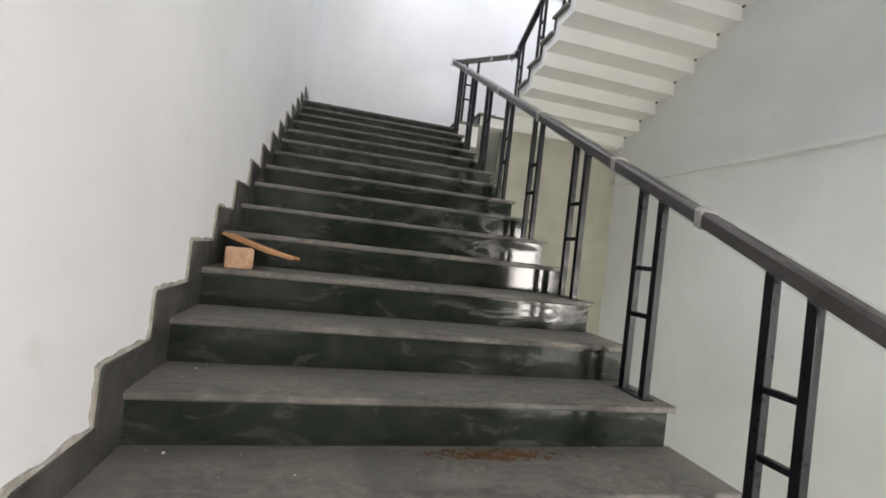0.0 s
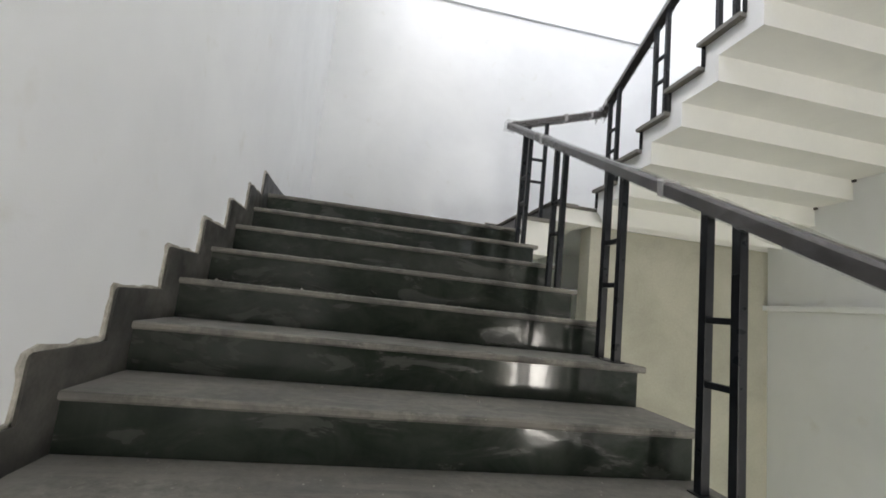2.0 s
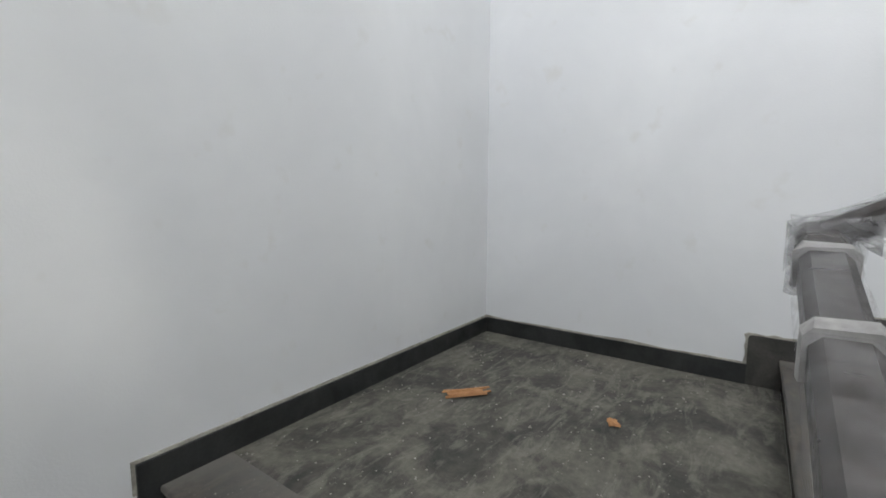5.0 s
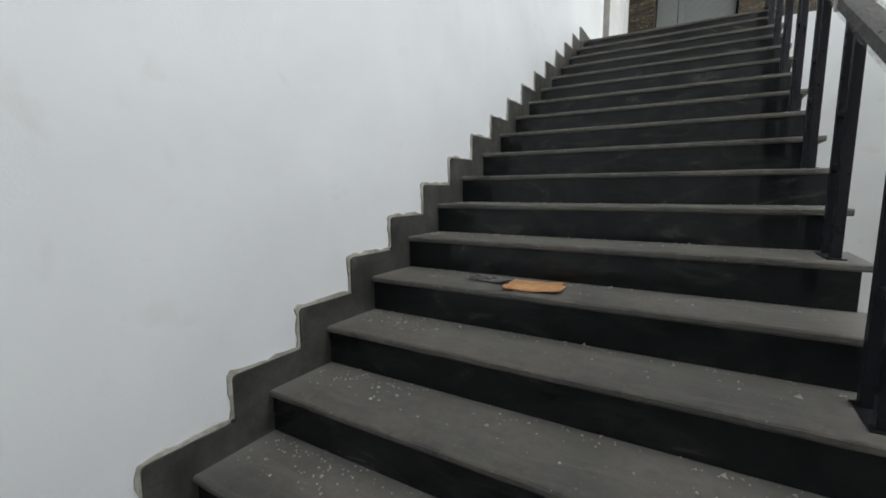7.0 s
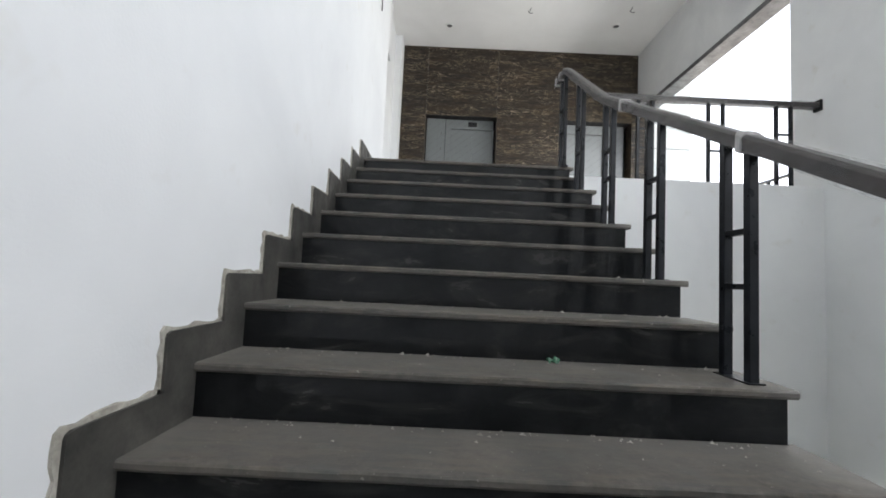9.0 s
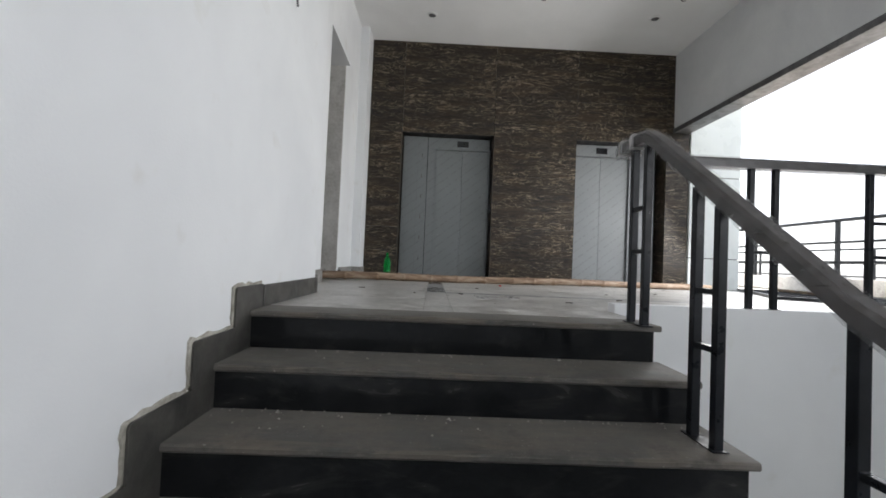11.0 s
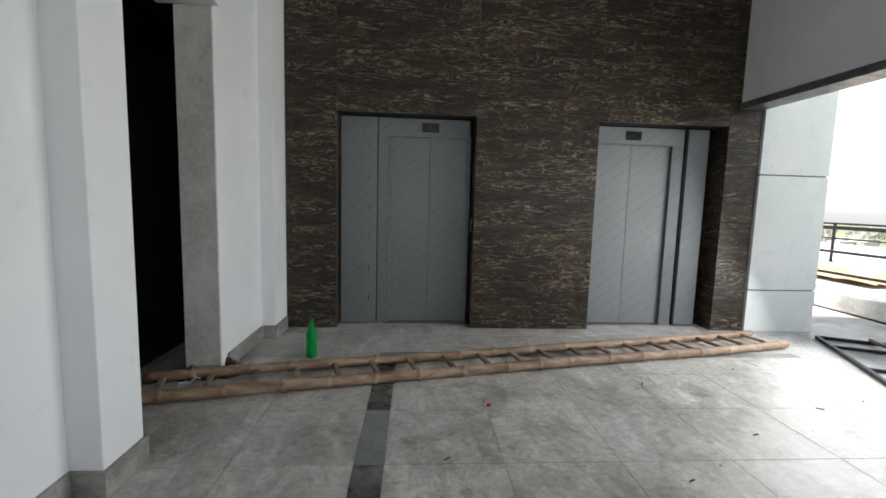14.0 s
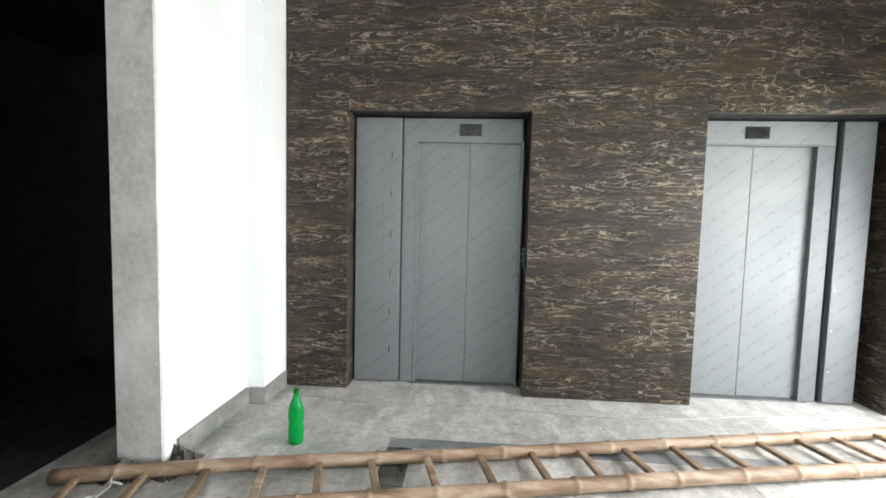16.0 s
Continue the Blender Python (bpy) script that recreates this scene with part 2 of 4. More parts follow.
def bamboo_mat():
    m, t, b = nodes_of("bamboo")
    v = coords(t, (1, 6, 6))
    c = ramp(t, noise_node(t, v, 2.5, 5, 0.6, 0.3), [(0.28, (0.11, 0.065, 0.040)), (0.5, (0.27, 0.18, 0.115)), (0.72, (0.46, 0.37, 0.28))])
    t.links.new(c, b.inputs["Base Color"])
    b.inputs["Roughness"].default_value = 0.55
    bump(t, b, noise_node(t, v, 12, 4), 0.3, 0.004)
    return m


def floor_tile():
    m, t, b = nodes_of("grey_floor_tile")
    v = coords(t)
    o = t.nodes.new("ShaderNodeObjectInfo")
    c = ramp(t, noise_node(t, v, 1.3, 6, 0.62, 0.5), [(0.32, (0.29, 0.280, 0.262)), (0.68, (0.47, 0.460, 0.440))])
    wipe = ramp(t, noise_node(t, coords(t, (1.6, 0.7, 1), (0, 0, radians(32))), 3.4, 7, 0.72, 0.9), [(0.47, grey(0.0)), (0.66, grey(0.75))])
    c = mixed(t, wipe, c, (0.60, 0.59, 0.57))
    dirt = ramp(t, noise_node(t, v, 2.8, 7, 0.7, 0.4), [(0.52, grey(0.0)), (0.66, grey(0.7))])
    c = mixed(t, dirt, c, (0.20, 0.185, 0.165))
    c = mixed(t, 0.10, c, ramp(t, o.outputs["Random"], [(0.0, grey(0.25)), (1.0, grey(0.75))]), "OVERLAY")
    c = mixed(t, 0.45, c, ramp(t, noise_node(t, v, 22, 7, 0.75), [(0.35, grey(0.25)), (0.65, grey(0.75))]), "OVERLAY")
    t.links.new(c, b.inputs["Base Color"])
    t.links.new(ramp(t, wipe, [(0.0, grey(0.34)), (0.7, grey(0.60))]), b.inputs["Roughness"])
    bump(t, b, noise_node(t, v, 34, 3), 0.05, 0.004)
    return m


M_WALL = wall_paint()
M_SOFFIT = mottled("soffit_paint", (0.73, 0.735, 0.73), (0.80, 0.80, 0.79), 1.3, 0.65, 50, 0.06, 0.15)
M_PLASTER = mottled("bare_beige_plaster", (0.33, 0.325, 0.275), (0.43, 0.42, 0.36), 1.4, 0.8, 50, 0.10, 0.2)
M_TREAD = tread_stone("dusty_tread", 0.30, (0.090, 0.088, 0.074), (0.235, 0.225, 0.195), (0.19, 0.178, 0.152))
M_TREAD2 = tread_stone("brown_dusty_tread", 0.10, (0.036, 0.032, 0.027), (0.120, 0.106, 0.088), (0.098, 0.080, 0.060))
M_RISER = riser_stone("dark_green_riser", (0.013, 0.018, 0.014), (0.040, 0.047, 0.039), 0.55)
M_RISER2 = riser_stone("black_riser", (0.006, 0.007, 0.008), (0.017, 0.018, 0.019), 0.30)
M_SKIRT = mottled("skirting_stone", (0.032, 0.032, 0.030), (0.085, 0.081, 0.073), 5, 0.42, 70, 0.3, 0.1)
M_SKIRT_DARK = mottled("dark_landing_skirting", (0.014, 0.016, 0.016), (0.038, 0.040, 0.039), 5, 0.45, 70, 0.3, 0.1)
M_GROUT = mottled("cement_grout", (0.27, 0.255, 0.22), (0.47, 0.45, 0.40), 9, 0.85, 60, 0.3, 0.4)
M_LAND = landing_dirt()
M_IRON = mottled("black_iron_paint", (0.005, 0.006, 0.008), (0.013, 0.015, 0.019), 9, 0.36, 80, 0.2, 0.08, spec=0.25)
M_WOOD = mottled("dark_rail_wood", (0.013, 0.010, 0.009), (0.036, 0.028, 0.025), 3, 0.38, 6, 0.3, 0.10, stretch=(8, 1, 8))
M_FILM = film_wrap("plastic_film", 0.02, 0.27)
M_FILM_THIN = film_wrap("thin_plastic_film", 0.03, 0.22)
M_FILM_CLOUDY = film_wrap("cloudy_plastic_film", 0.18, 0.62)
M_RUST = mottled("rust_stain", (0.09, 0.045, 0.02), (0.20, 0.10, 0.045), 14, 0.9, 60, 0.3, 0.0)
M_TAPE = mottled("pale_tape", (0.26, 0.255, 0.25), (0.44, 0.43, 0.42), 12, 0.5, 60, 0.2, 0.2)
M_MARBLE = marble()
M_TILE = floor_tile()
M_STRIP = mottled("black_granite_strip", (0.02, 0.021, 0.024), (0.17, 0.168, 0.16), 4, 0.3, 50, 0.3, 0.05)
M_SKIRT2 = mottled("grey_skirting", (0.17, 0.165, 0.155), (0.33, 0.32, 0.30), 6, 0.5, 60, 0.3, 0.15)
M_LIFT = film_metal("filmed_steel", (0.185, 0.20, 0.205), 0.42, 0.2)
M_LIFT_B = film_metal("pale_filmed_steel", (0.185, 0.198, 0.205), 0.55, 0.05)
M_STEEL = film_metal("bare_steel", (0.14, 0.147, 0.155), 0.55, 0.2)
# near-black that stands in for shade in gaps and the dark room
M_DARK = mottled("shade_black", (0.010, 0.010, 0.011), (0.020, 0.020, 0.022), 4, 0.6, 40, 0.1, 0.0)
M_JAMB = mottled("raw_cement_render", (0.50, 0.485, 0.46), (0.70, 0.685, 0.66), 2.2, 0.85, 30, 0.3, 0.5)
M_STRIP_GREY = mottled("worn_grey_strip", (0.13, 0.135, 0.14), (0.26, 0.265, 0.27), 3, 0.4, 40, 0.3, 0.05)
M_CONC = mottled("rough_concrete", (0.26, 0.25, 0.235), (0.44, 0.43, 0.41), 3, 0.85, 40, 0.35, 0.5)
M_PANEL = mottled("pale_cladding", (0.66, 0.70, 0.70), (0.72, 0.755, 0.75), 1.2, 0.3, 50, 0.03, 0.0)
M_CEIL = mottled("ceiling_paint", (0.76, 0.76, 0.75), (0.82, 0.82, 0.81), 1.0, 0.7, 40, 0.04, 0.06)
M_BEAM = mottled("beam_paint", (0.62, 0.63, 0.64), (0.72, 0.73, 0.73), 1.0, 0.65, 40, 0.05, 0.06)
M_TRACK = mottled("grey_metal_track", (0.10, 0.10, 0.105), (0.19, 0.19, 0.195), 6, 0.4, 60, 0.2, 0.05, metal=0.5)
M_BAMBOO = bamboo_mat()
M_RUNG = mottled("dark_rung_wood", (0.10, 0.065, 0.04), (0.26, 0.18, 0.11), 6, 0.7, 60, 0.35, 0.4)
M_GREEN = green_plastic()
M_GREEN_SCRAP = mottled("dark_green_plastic", (0.010, 0.07, 0.035), (0.02, 0.13, 0.06), 20, 0.4, 80, 0.1, 0.0)
M_PAPER = mottled("orange_cardboard", (0.36, 0.17, 0.07), (0.55, 0.30, 0.14), 8, 0.85, 60, 0.3, 0.4)
M_BRICK = mottled("tan_brick", (0.42, 0.25, 0.15), (0.60, 0.40, 0.27), 10, 0.85, 60, 0.3, 0.4)
M_CRUMB = mottled("pale_plaster_crumbs", (0.22, 0.21, 0.185), (0.46, 0.44, 0.40), 20, 0.9, 80, 0.3, 0.0)
M_RUBBLE = mottled("dark_rubble", (0.03, 0.028, 0.025), (0.12, 0.11, 0.10), 18, 0.9, 80, 0.3, 0.3)
M_TWIG = mottled("dark_twig", (0.03, 0.024, 0.02), (0.10, 0.075, 0.055), 20, 0.9, 80, 0.3, 0.0)
M_RED = mottled("red_plastic", (0.45, 0.03, 0.02), (0.60, 0.06, 0.04), 20, 0.4, 80, 0.1, 0.0)
M_GROUND = mottled("far_ground", (0.10, 0.13, 0.06), (0.26, 0.24, 0.17), 0.03, 0.95, 0.4, 0.4, 0.0)
M_HOUSE = mottled("far_house_wall", (0.32, 0.30, 0.27), (0.50, 0.47, 0.43), 0.05, 0.9, 1.0, 0.2, 0.0)
M_LEAF = mottled("far_foliage", (0.05, 0.08, 0.03), (0.13, 0.16, 0.06), 0.6, 0.9, 3.0, 0.4, 0.0)
M_TERR = mottled("terrace_screed", (0.46, 0.44, 0.41), (0.62, 0.60, 0.57), 0.9, 0.8, 30, 0.25, 0.2)
M_TARP = mottled("orange_tarpaulin", (0.40, 0.26, 0.13), (0.52, 0.38, 0.22), 2, 0.7, 20, 0.2, 0.3)
M_BOARD = mottled("display_black", (0.006, 0.006, 0.008), (0.014, 0.014, 0.018), 9, 0.12, 60, 0.05, 0.0)
M_GLYPH = mottled("display_grey", (0.16, 0.17, 0.18), (0.22, 0.23, 0.25), 30, 0.4, 60, 0.1, 0.0)


# ---------------------------------------------------------------- mesh helpers
def mesh_ob(name, bm, mat, parent=None, label="", smooth=False):
    if SITE:
        bm.transform(SITE)
    me = bpy.data.meshes.new(name)
    bm.normal_update()
    bm.to_mesh(me)
    bm.free()
    if mat:
        me.materials.append(mat)
    if smooth:
        for p in me.polygons:
            p.use_smooth = True
    ob = new(name, me)
    if parent:
        ob.parent = parent
    if label:
        ob["label"] = label
    return ob


def part(name, bm, mat, parent, label="", smooth=False):
    return mesh_ob(name, bm, mat, parent, label, smooth)


def add_box(bm, x0, x1, y0, y1, z0, z1, bev=0.0):
    vs = [bm.verts.new(p) for p in ((x0, y0, z0), (x1, y0, z0), (x1, y1, z0), (x0, y1, z0), (x0, y0, z1), (x1, y0, z1), (x1, y1, z1), (x0, y1, z1))]
    fs = [bm.faces.new([vs[i] for i in f]) for f in ((0, 3, 2, 1), (4, 5, 6, 7), (0, 1, 5, 4), (1, 2, 6, 5), (2, 3, 7, 6), (3, 0, 4, 7))]
    if bev:
        es = {e for f in fs for e in f.edges}
        bmesh.ops.bevel(bm, geom=list(es), offset=bev, segments=2, affect="EDGES", profile=0.6)
    return bm


def box(x0, x1, y0, y1, z0, z1, bev=0.0):
    x0, x1 = min(x0, x1), max(x0, x1)
    y0, y1 = min(y0, y1), max(y0, y1)
    z0, z1 = min(z0, z1), max(z0, z1)
    return add_box(bmesh.new(), x0, x1, y0, y1, z0, z1, bev)


def prism_x(profile, x0, x1):
    """A closed (y, z) outline pushed along x."""
    bm = bmesh.new()
    a = [bm.verts.new((x0, y, z)) for y, z in profile]
    b = [bm.verts.new((x1, y, z)) for y, z in profile]
    n = len(profile)
    bm.faces.new(a)
    bm.faces.new(list(reversed(b)))
    for i in range(n):
        bm.faces.new((a[i], b[i], b[(i + 1) % n], a[(i + 1) % n]))
    bmesh.ops.recalc_face_normals(bm, faces=bm.faces)
    return bm


def bar(p, q, w, h, bev=0.004, up=(0, 0, 1)):
    """A square bar from p to q."""
    p, q = Vector(p), Vector(q)
    d = q - p
    L = d.length
    bm = add_box(bmesh.new(), -w / 2, w / 2, -h / 2, h / 2, 0, L, bev)
    zt = d.normalized()
    ref = Vector(up)
    if abs(zt.dot(ref)) > 0.95:
        ref = Vector((0, 1, 0))
    xt = ref.cross(zt).normalized()
    yt = zt.cross(xt)
    m = Matrix((xt, yt, zt)).transposed().to_4x4()
    m.translation = p
    bmesh.ops.transform(bm, matrix=m, verts=bm.verts)
    return bm


def tube(points, radii, seg=10):
    """A round tube through points, with a radius at each."""
    bm = bmesh.new()
    pts = [Vector(p) for p in points]
    rings = []
    for i, p in enumerate(pts):
        d = (pts[min(i + 1, len(pts) - 1)] - pts[max(i - 1, 0)]).normalized()
        ref = Vector((0, 0, 1)) if abs(d.z) < 0.9 else Vector((1, 0, 0))
        a = ref.cross(d).normalized()
        b = d.cross(a)
        rings.append([bm.verts.new(p + radii[i] * (math.cos(k * math.tau / seg) * a + math.sin(k * math.tau / seg) * b)) for k in range(seg)])
    for r0, r1 in zip(rings, rings[1:]):
        for k in range(seg):
            bm.faces.new((r0[k], r0[(k + 1) % seg], r1[(k + 1) % seg], r1[k]))
    bm.faces.new(list(reversed(rings[0])))
    bm.faces.new(rings[-1])
    bmesh.ops.recalc_face_normals(bm, faces=bm.faces)
    return bm


def sweep(points, w, h, grow=0.0, wob=0.0, seed=0):
    """A rounded rectangular rail swept along points, upright section."""
    rnd = random.Random(seed)
    bm = bmesh.new()
    a, b, c = w / 2 + grow, h / 2 + grow, 0.014
    sec = [(-a, -b), (a, -b), (a, b - c), (a - c, b), (-a + c, b), (-a, b - c)]
    pts = [Vector(p) for p in points]
    rings = []
    for i, p in enumerate(pts):
        d0 = (pts[i] - pts[i - 1]) if i else (pts[1] - pts[0])
        d1 = (pts[i + 1] - pts[i]) if i + 1 < len(pts) else d0
        s0 = Vector((0, 0, 1)).cross(d0).normalized()
        s1 = Vector((0, 0, 1)).cross(d1).normalized()
        s = (s0 + s1)
        s = s.normalized() if s.length > 1e-4 else s0
        k = 1.0 / max(s.dot(s0), 0.5)
        rings.append([bm.verts.new(p + s * (u * k + rnd.uniform(-wob, wob)) + Vector((0, 0, v + rnd.uniform(-wob, wob)))) for u, v in sec])
    n = len(sec)
    for r0, r1 in zip(rings, rings[1:]):
        for k in range(n):
            bm.faces.new((r0[k], r0[(k + 1) % n], r1[(k + 1) % n], r1[k]))
    bm.faces.new(list(reversed(rings[0])))
    bm.faces.new(rings[-1])
    bmesh.ops.recalc_face_normals(bm, faces=bm.faces)
    return bm


def along(p, q, step):
    p, q = Vector(p), Vector(q)
    n = max(1, int((q - p).length / step))
    return [p.lerp(q, i / n) for i in range(n + 1)]


def structure(name, bm, mat, label, cat):
    return tagged(mesh_ob(name, bm, mat), label, cat, kind="structure")


def thing(name, label, cat, at=(0, 0, 0), group=""):
    e = new(name)
    e.location = SITE @ Vector(at) if SITE else at
    e.empty_display_size = 0.1
    return tagged(e, label, cat, group)


# ---------------------------------------------------------------- shell of the stair hall
wall_left = structure("wall_west", box(-0.25, 0.0, -6.62, YB, ZL - 4.2, 4.6), M_WALL, "white painted plaster wall beside the lower flight", "wall")
# unseen window band from 4.6 to 6.9, assumed so that daylight reaches the stairs
structure("wall_west_top", box(-0.25, 0.0, -6.62, YB, 6.9, ZH), M_WALL, "white painted wall above the assumed unseen window band", "wall")
structure("wall_west_pier_a", box(-0.25, 0.0, -6.62, -3.2, 4.6, 6.9), M_WALL, "white painted wall pier beside the assumed unseen window band", "wall")
structure("wall_west_pier_b", box(-0.25, 0.0, 1.8, YB, 4.6, 6.9), M_WALL, "white painted wall pier beside the assumed unseen window band", "wall")
wall_back = structure("wall_north", box(-0.25, XR + 0.40, YB, YB + 0.25, ZL - 4.2, ZH), M_WALL, "white painted plaster wall behind the landing, a little stained", "wall")
wall_right = structure("wall_east", box(XR, XR + 0.45, -6.818, YB, ZL - 4.2, ZH), M_WALL, "white painted plaster wall beside the upper flight", "wall")
structure("trim_back_wall", box(0.0, XR, YB - 0.04, YB, 3.65, 3.74, 0.004), M_WALL, "narrow white plaster ledge across the back wall", "trim")
structure("trim_side_wall", box(XR - 0.06, XR, -6.25, YB, -0.42, -0.37, 0.006), M_WALL, "narrow white plaster ledge along the stair wall", "trim")
structure("ceiling", box(-0.80, XR + 0.60, -11.9, YB + 0.25, ZH, ZH + 0.25), M_CEIL, "plain white painted lobby and stair ceiling", "ceiling")

# split landing
structure("slab_landing_low", box(0.0, W1 - 0.02, Y1 + 0.10, YB, -0.16, -0.031), M_SOFFIT, "white painted slab under the lower landing", "slab")
land_a = structure("floor_landing_low", box(0.0, W1 - 0.02, Y1 + 0.30, YB, -0.030, -0.002), M_LAND, "dusty lower landing floor with plaster dirt", "floor")
structure("wall_under_landing", box(W2 + 0.02, XR, 0.302, 0.50, ZL - 4.2, ZB - 0.175), M_PLASTER, "bare beige plaster wall below the upper landing", "wall")
structure("slab_landing_high", box(W1 + T1 + 0.05, XR, 0.30, YB, ZB - 0.17, ZB - 0.031), M_SOFFIT, "white painted slab under the upper landing", "slab")
land_b = structure("floor_landing_high", box(W1 + 0.02 + T1 + 0.25, XR, 0.28, YB, ZB - 0.030, ZB - 0.002), M_LAND, "dark stone landing floor covered in plaster dirt", "floor")


# ---------------------------------------------------------------- flights of stairs
def flight_body(y_first, tread, n, z0, sgn, p=0.13, q=0.12):
    """Folded-plate outline in (y, z): n risers from z0, going sgn along y."""
    top, low = [], []
    for i in range(n):
        s0, s1 = i * tread, (i + 1) * tread
        top += [(s0, z0 + i * R - 0.03), (s0, z0 + (i + 1) * R - 0.03), (s1, z0 + (i + 1) * R - 0.03)]
    low = [(s + q, z - p) for s, z in top]
    top, low = top[:-1], low[:-1]
    # close at the upper end against the landing
    out = top + [(n * tread - tread + q + 0.001, top[-1][1])] + list(reversed(low))
    clean = []
    for s, z in out:
        if not clean or (abs(clean[-1][0] - s) + abs(clean[-1][1] - z)) > 1e-5:
            clean.append((s, z))
    return [(y_first + sgn * s, z) for s, z in clean]


def slab_x(x0, x1, ya, yb, z, th, seed, ragged=0.004):
    """A stone tread with a rounded, slightly chipped front edge at ya."""
    rnd = random.Random(seed)
    n = 22
    s = 1 if yb > ya else -1
    bm = bmesh.new()
    rows = []
    sec = [(0.006, -th), (0.0, -th + 0.008), (0.0, -0.008), (0.004, -0.002), (0.010, 0.0), (abs(yb - ya), 0.0), (abs(yb - ya), -th)]
    for i in range(n + 1):
        x = x0 + (x1 - x0) * i / n
        c = rnd.uniform(0, ragged) if rnd.random() < 0.6 else 0
        d = rnd.uniform(0, ragged * 0.6)
        rows.append([bm.verts.new((x, ya + s * (u + (c if k < 4 else 0)), z + v - (d if k in (3, 4) else 0))) for k, (u, v) in enumerate(sec)])
    m = len(sec)
    for r0, r1 in zip(rows, rows[1:]):
        for k in range(m):
            bm.faces.new((r0[k], r0[(k + 1) % m], r1[(k + 1) % m], r1[k]))
    bm.faces.new(rows[0])
    bm.faces.new(rows[-1])
    bmesh.ops.recalc_face_normals(bm, faces=bm.faces)
    return bm


N1 = 19
stair_low = thing("staircase", "lower straight flight of dark dusty stone steps with white folded soffit", "staircase", (1, Y1 - N1 * T1, ZL))
body = flight_body(Y1 - N1 * T1 + T1, T1, N1, ZL, 1)
part("soffit", prism_x(body, 0.0, W1 - 0.05), M_SOFFIT, stair_low, "white painted folded-plate concrete").matrix_parent_inverse = stair_low.matrix_basis.inverted()
stair_high = thing("staircase", "upper straight flight of dark dusty stone steps with white folded soffit", "staircase", (4, Y2, ZB))
body = flight_body(Y2, T2, 19, ZB, -1)
part("soffit", prism_x(body, W2 + 0.05, XR), M_SOFFIT, stair_high, "white painted folded-plate concrete").matrix_parent_inverse = stair_high.matrix_basis.inverted()


def keep(ob, parent):
    ob.matrix_parent_inverse = parent.matrix_basis.inverted()
    return ob


for k in range(0, N1):
    y = Y1 - k * T1
    z = -k * R
    last = k == 0
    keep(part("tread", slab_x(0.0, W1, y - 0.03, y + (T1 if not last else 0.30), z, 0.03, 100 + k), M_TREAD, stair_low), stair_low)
    keep(part("riser", box(0.0, W1 - 0.03, y - 0.012, y + 0.006, z - R + 0.001, z - 0.030), M_RISER, stair_low), stair_low)
for k in range(1, 20):
    y = Y2 - (k - 1) * T2
    z = ZB + k * R
    deep = T2 if k < 19 else 0.22
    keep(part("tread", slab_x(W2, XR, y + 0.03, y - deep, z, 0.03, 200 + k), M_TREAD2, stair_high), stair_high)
    keep(part("riser", box(W2 + 0.03, XR, y - 0.006, y + 0.012, z - R + 0.001, z - 0.030), M_RISER2, stair_high), stair_high)

# two steps between the halves of the landing
steps_mid = thing("landing_steps", "two dark stone steps joining the halves of the landing", "steps", (W1 + T1 / 2, 1.4, 0))


def slab_y(y0, y1, xa, xb, z, th, seed):
    bm = slab_x(y0, y1, xa, xb, z, th, seed)
    for v in bm.verts:
        v.co.x, v.co.y = v.co.y, v.co.x
    bmesh.ops.recalc_face_normals(bm, faces=bm.faces)
    return bm


for k in (1, 2):
    x = W1 + 0.02 + (k - 1) * T1
    z = k * R
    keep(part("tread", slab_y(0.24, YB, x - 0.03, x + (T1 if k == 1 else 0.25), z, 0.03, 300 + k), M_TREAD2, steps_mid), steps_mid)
    keep(part("riser", box(x - 0.012, x + 0.006, 0.27, YB, z - R + 0.001, z - 0.03), M_RISER2, steps_mid), steps_mid)
keep(part("base", box(W1 + 0.03, W1 + 0.02 + T1, 0.28, YB, -0.16, R - 0.03), M_SOFFIT, steps_mid, "white painted concrete"), steps_mid)


# stepped stone skirting on the walls, each piece with a ragged cement edge above it
def skirt_piece(parent, x_wall, into, ya, yb, za, zb, seed, mat=M_SKIRT):
    """One upright stone slip on a wall x = x_wall, standing out along into, with a rounded upper corner at ya."""
    s = 1 if yb > ya else -1
    prof = [(ya, za), (ya, zb - 0.018), (ya + s * 0.005, zb - 0.006), (ya + s * 0.018, zb), (yb, zb), (yb, za)]
    x1 = x_wall + into * 0.018
    keep(part("skirting", prism_x(prof, x_wall, x1), mat, parent), parent)
    rnd = random.Random(seed)
    n = 9
    out = [(ya - s * 0.001, za + 0.03)]
    for i in range(n):
        out.append((ya - s * rnd.uniform(0.006, 0.022), za + 0.03 + (zb - za - 0.03) * i / (n - 1)))
    for i in range(n):
        out.append((ya + (yb - ya) * i / (n - 1), zb + rnd.uniform(0.004, 0.020)))
    out.append((yb, za + 0.03))
    keep(part("mortar", prism_x(out, x_wall, x_wall + into * 0.009), M_GROUT, parent, "ragged cement smear"), parent)


HS = 0.119
skirt_low = tagged(thing("baseboard", "stepped dark stone skirting with ragged cement edge on the wall", "baseboard", (0, 0, 0)), kind="structure")
for k in range(0, N1):
    y = Y1 - k * T1
    ya = y - 0.17
    yb = ya + T1 if k else YB
    skirt_piece(skirt_low, 0.0, 1, ya, yb, -(k + 1) * R, -k * R + HS, 400 + k, M_SKIRT if k else M_SKIRT_DARK)
skirt_high = tagged(thing("baseboard", "stepped dark stone skirting beside the upper flight", "baseboard", (0, 0, 0)), kind="structure")
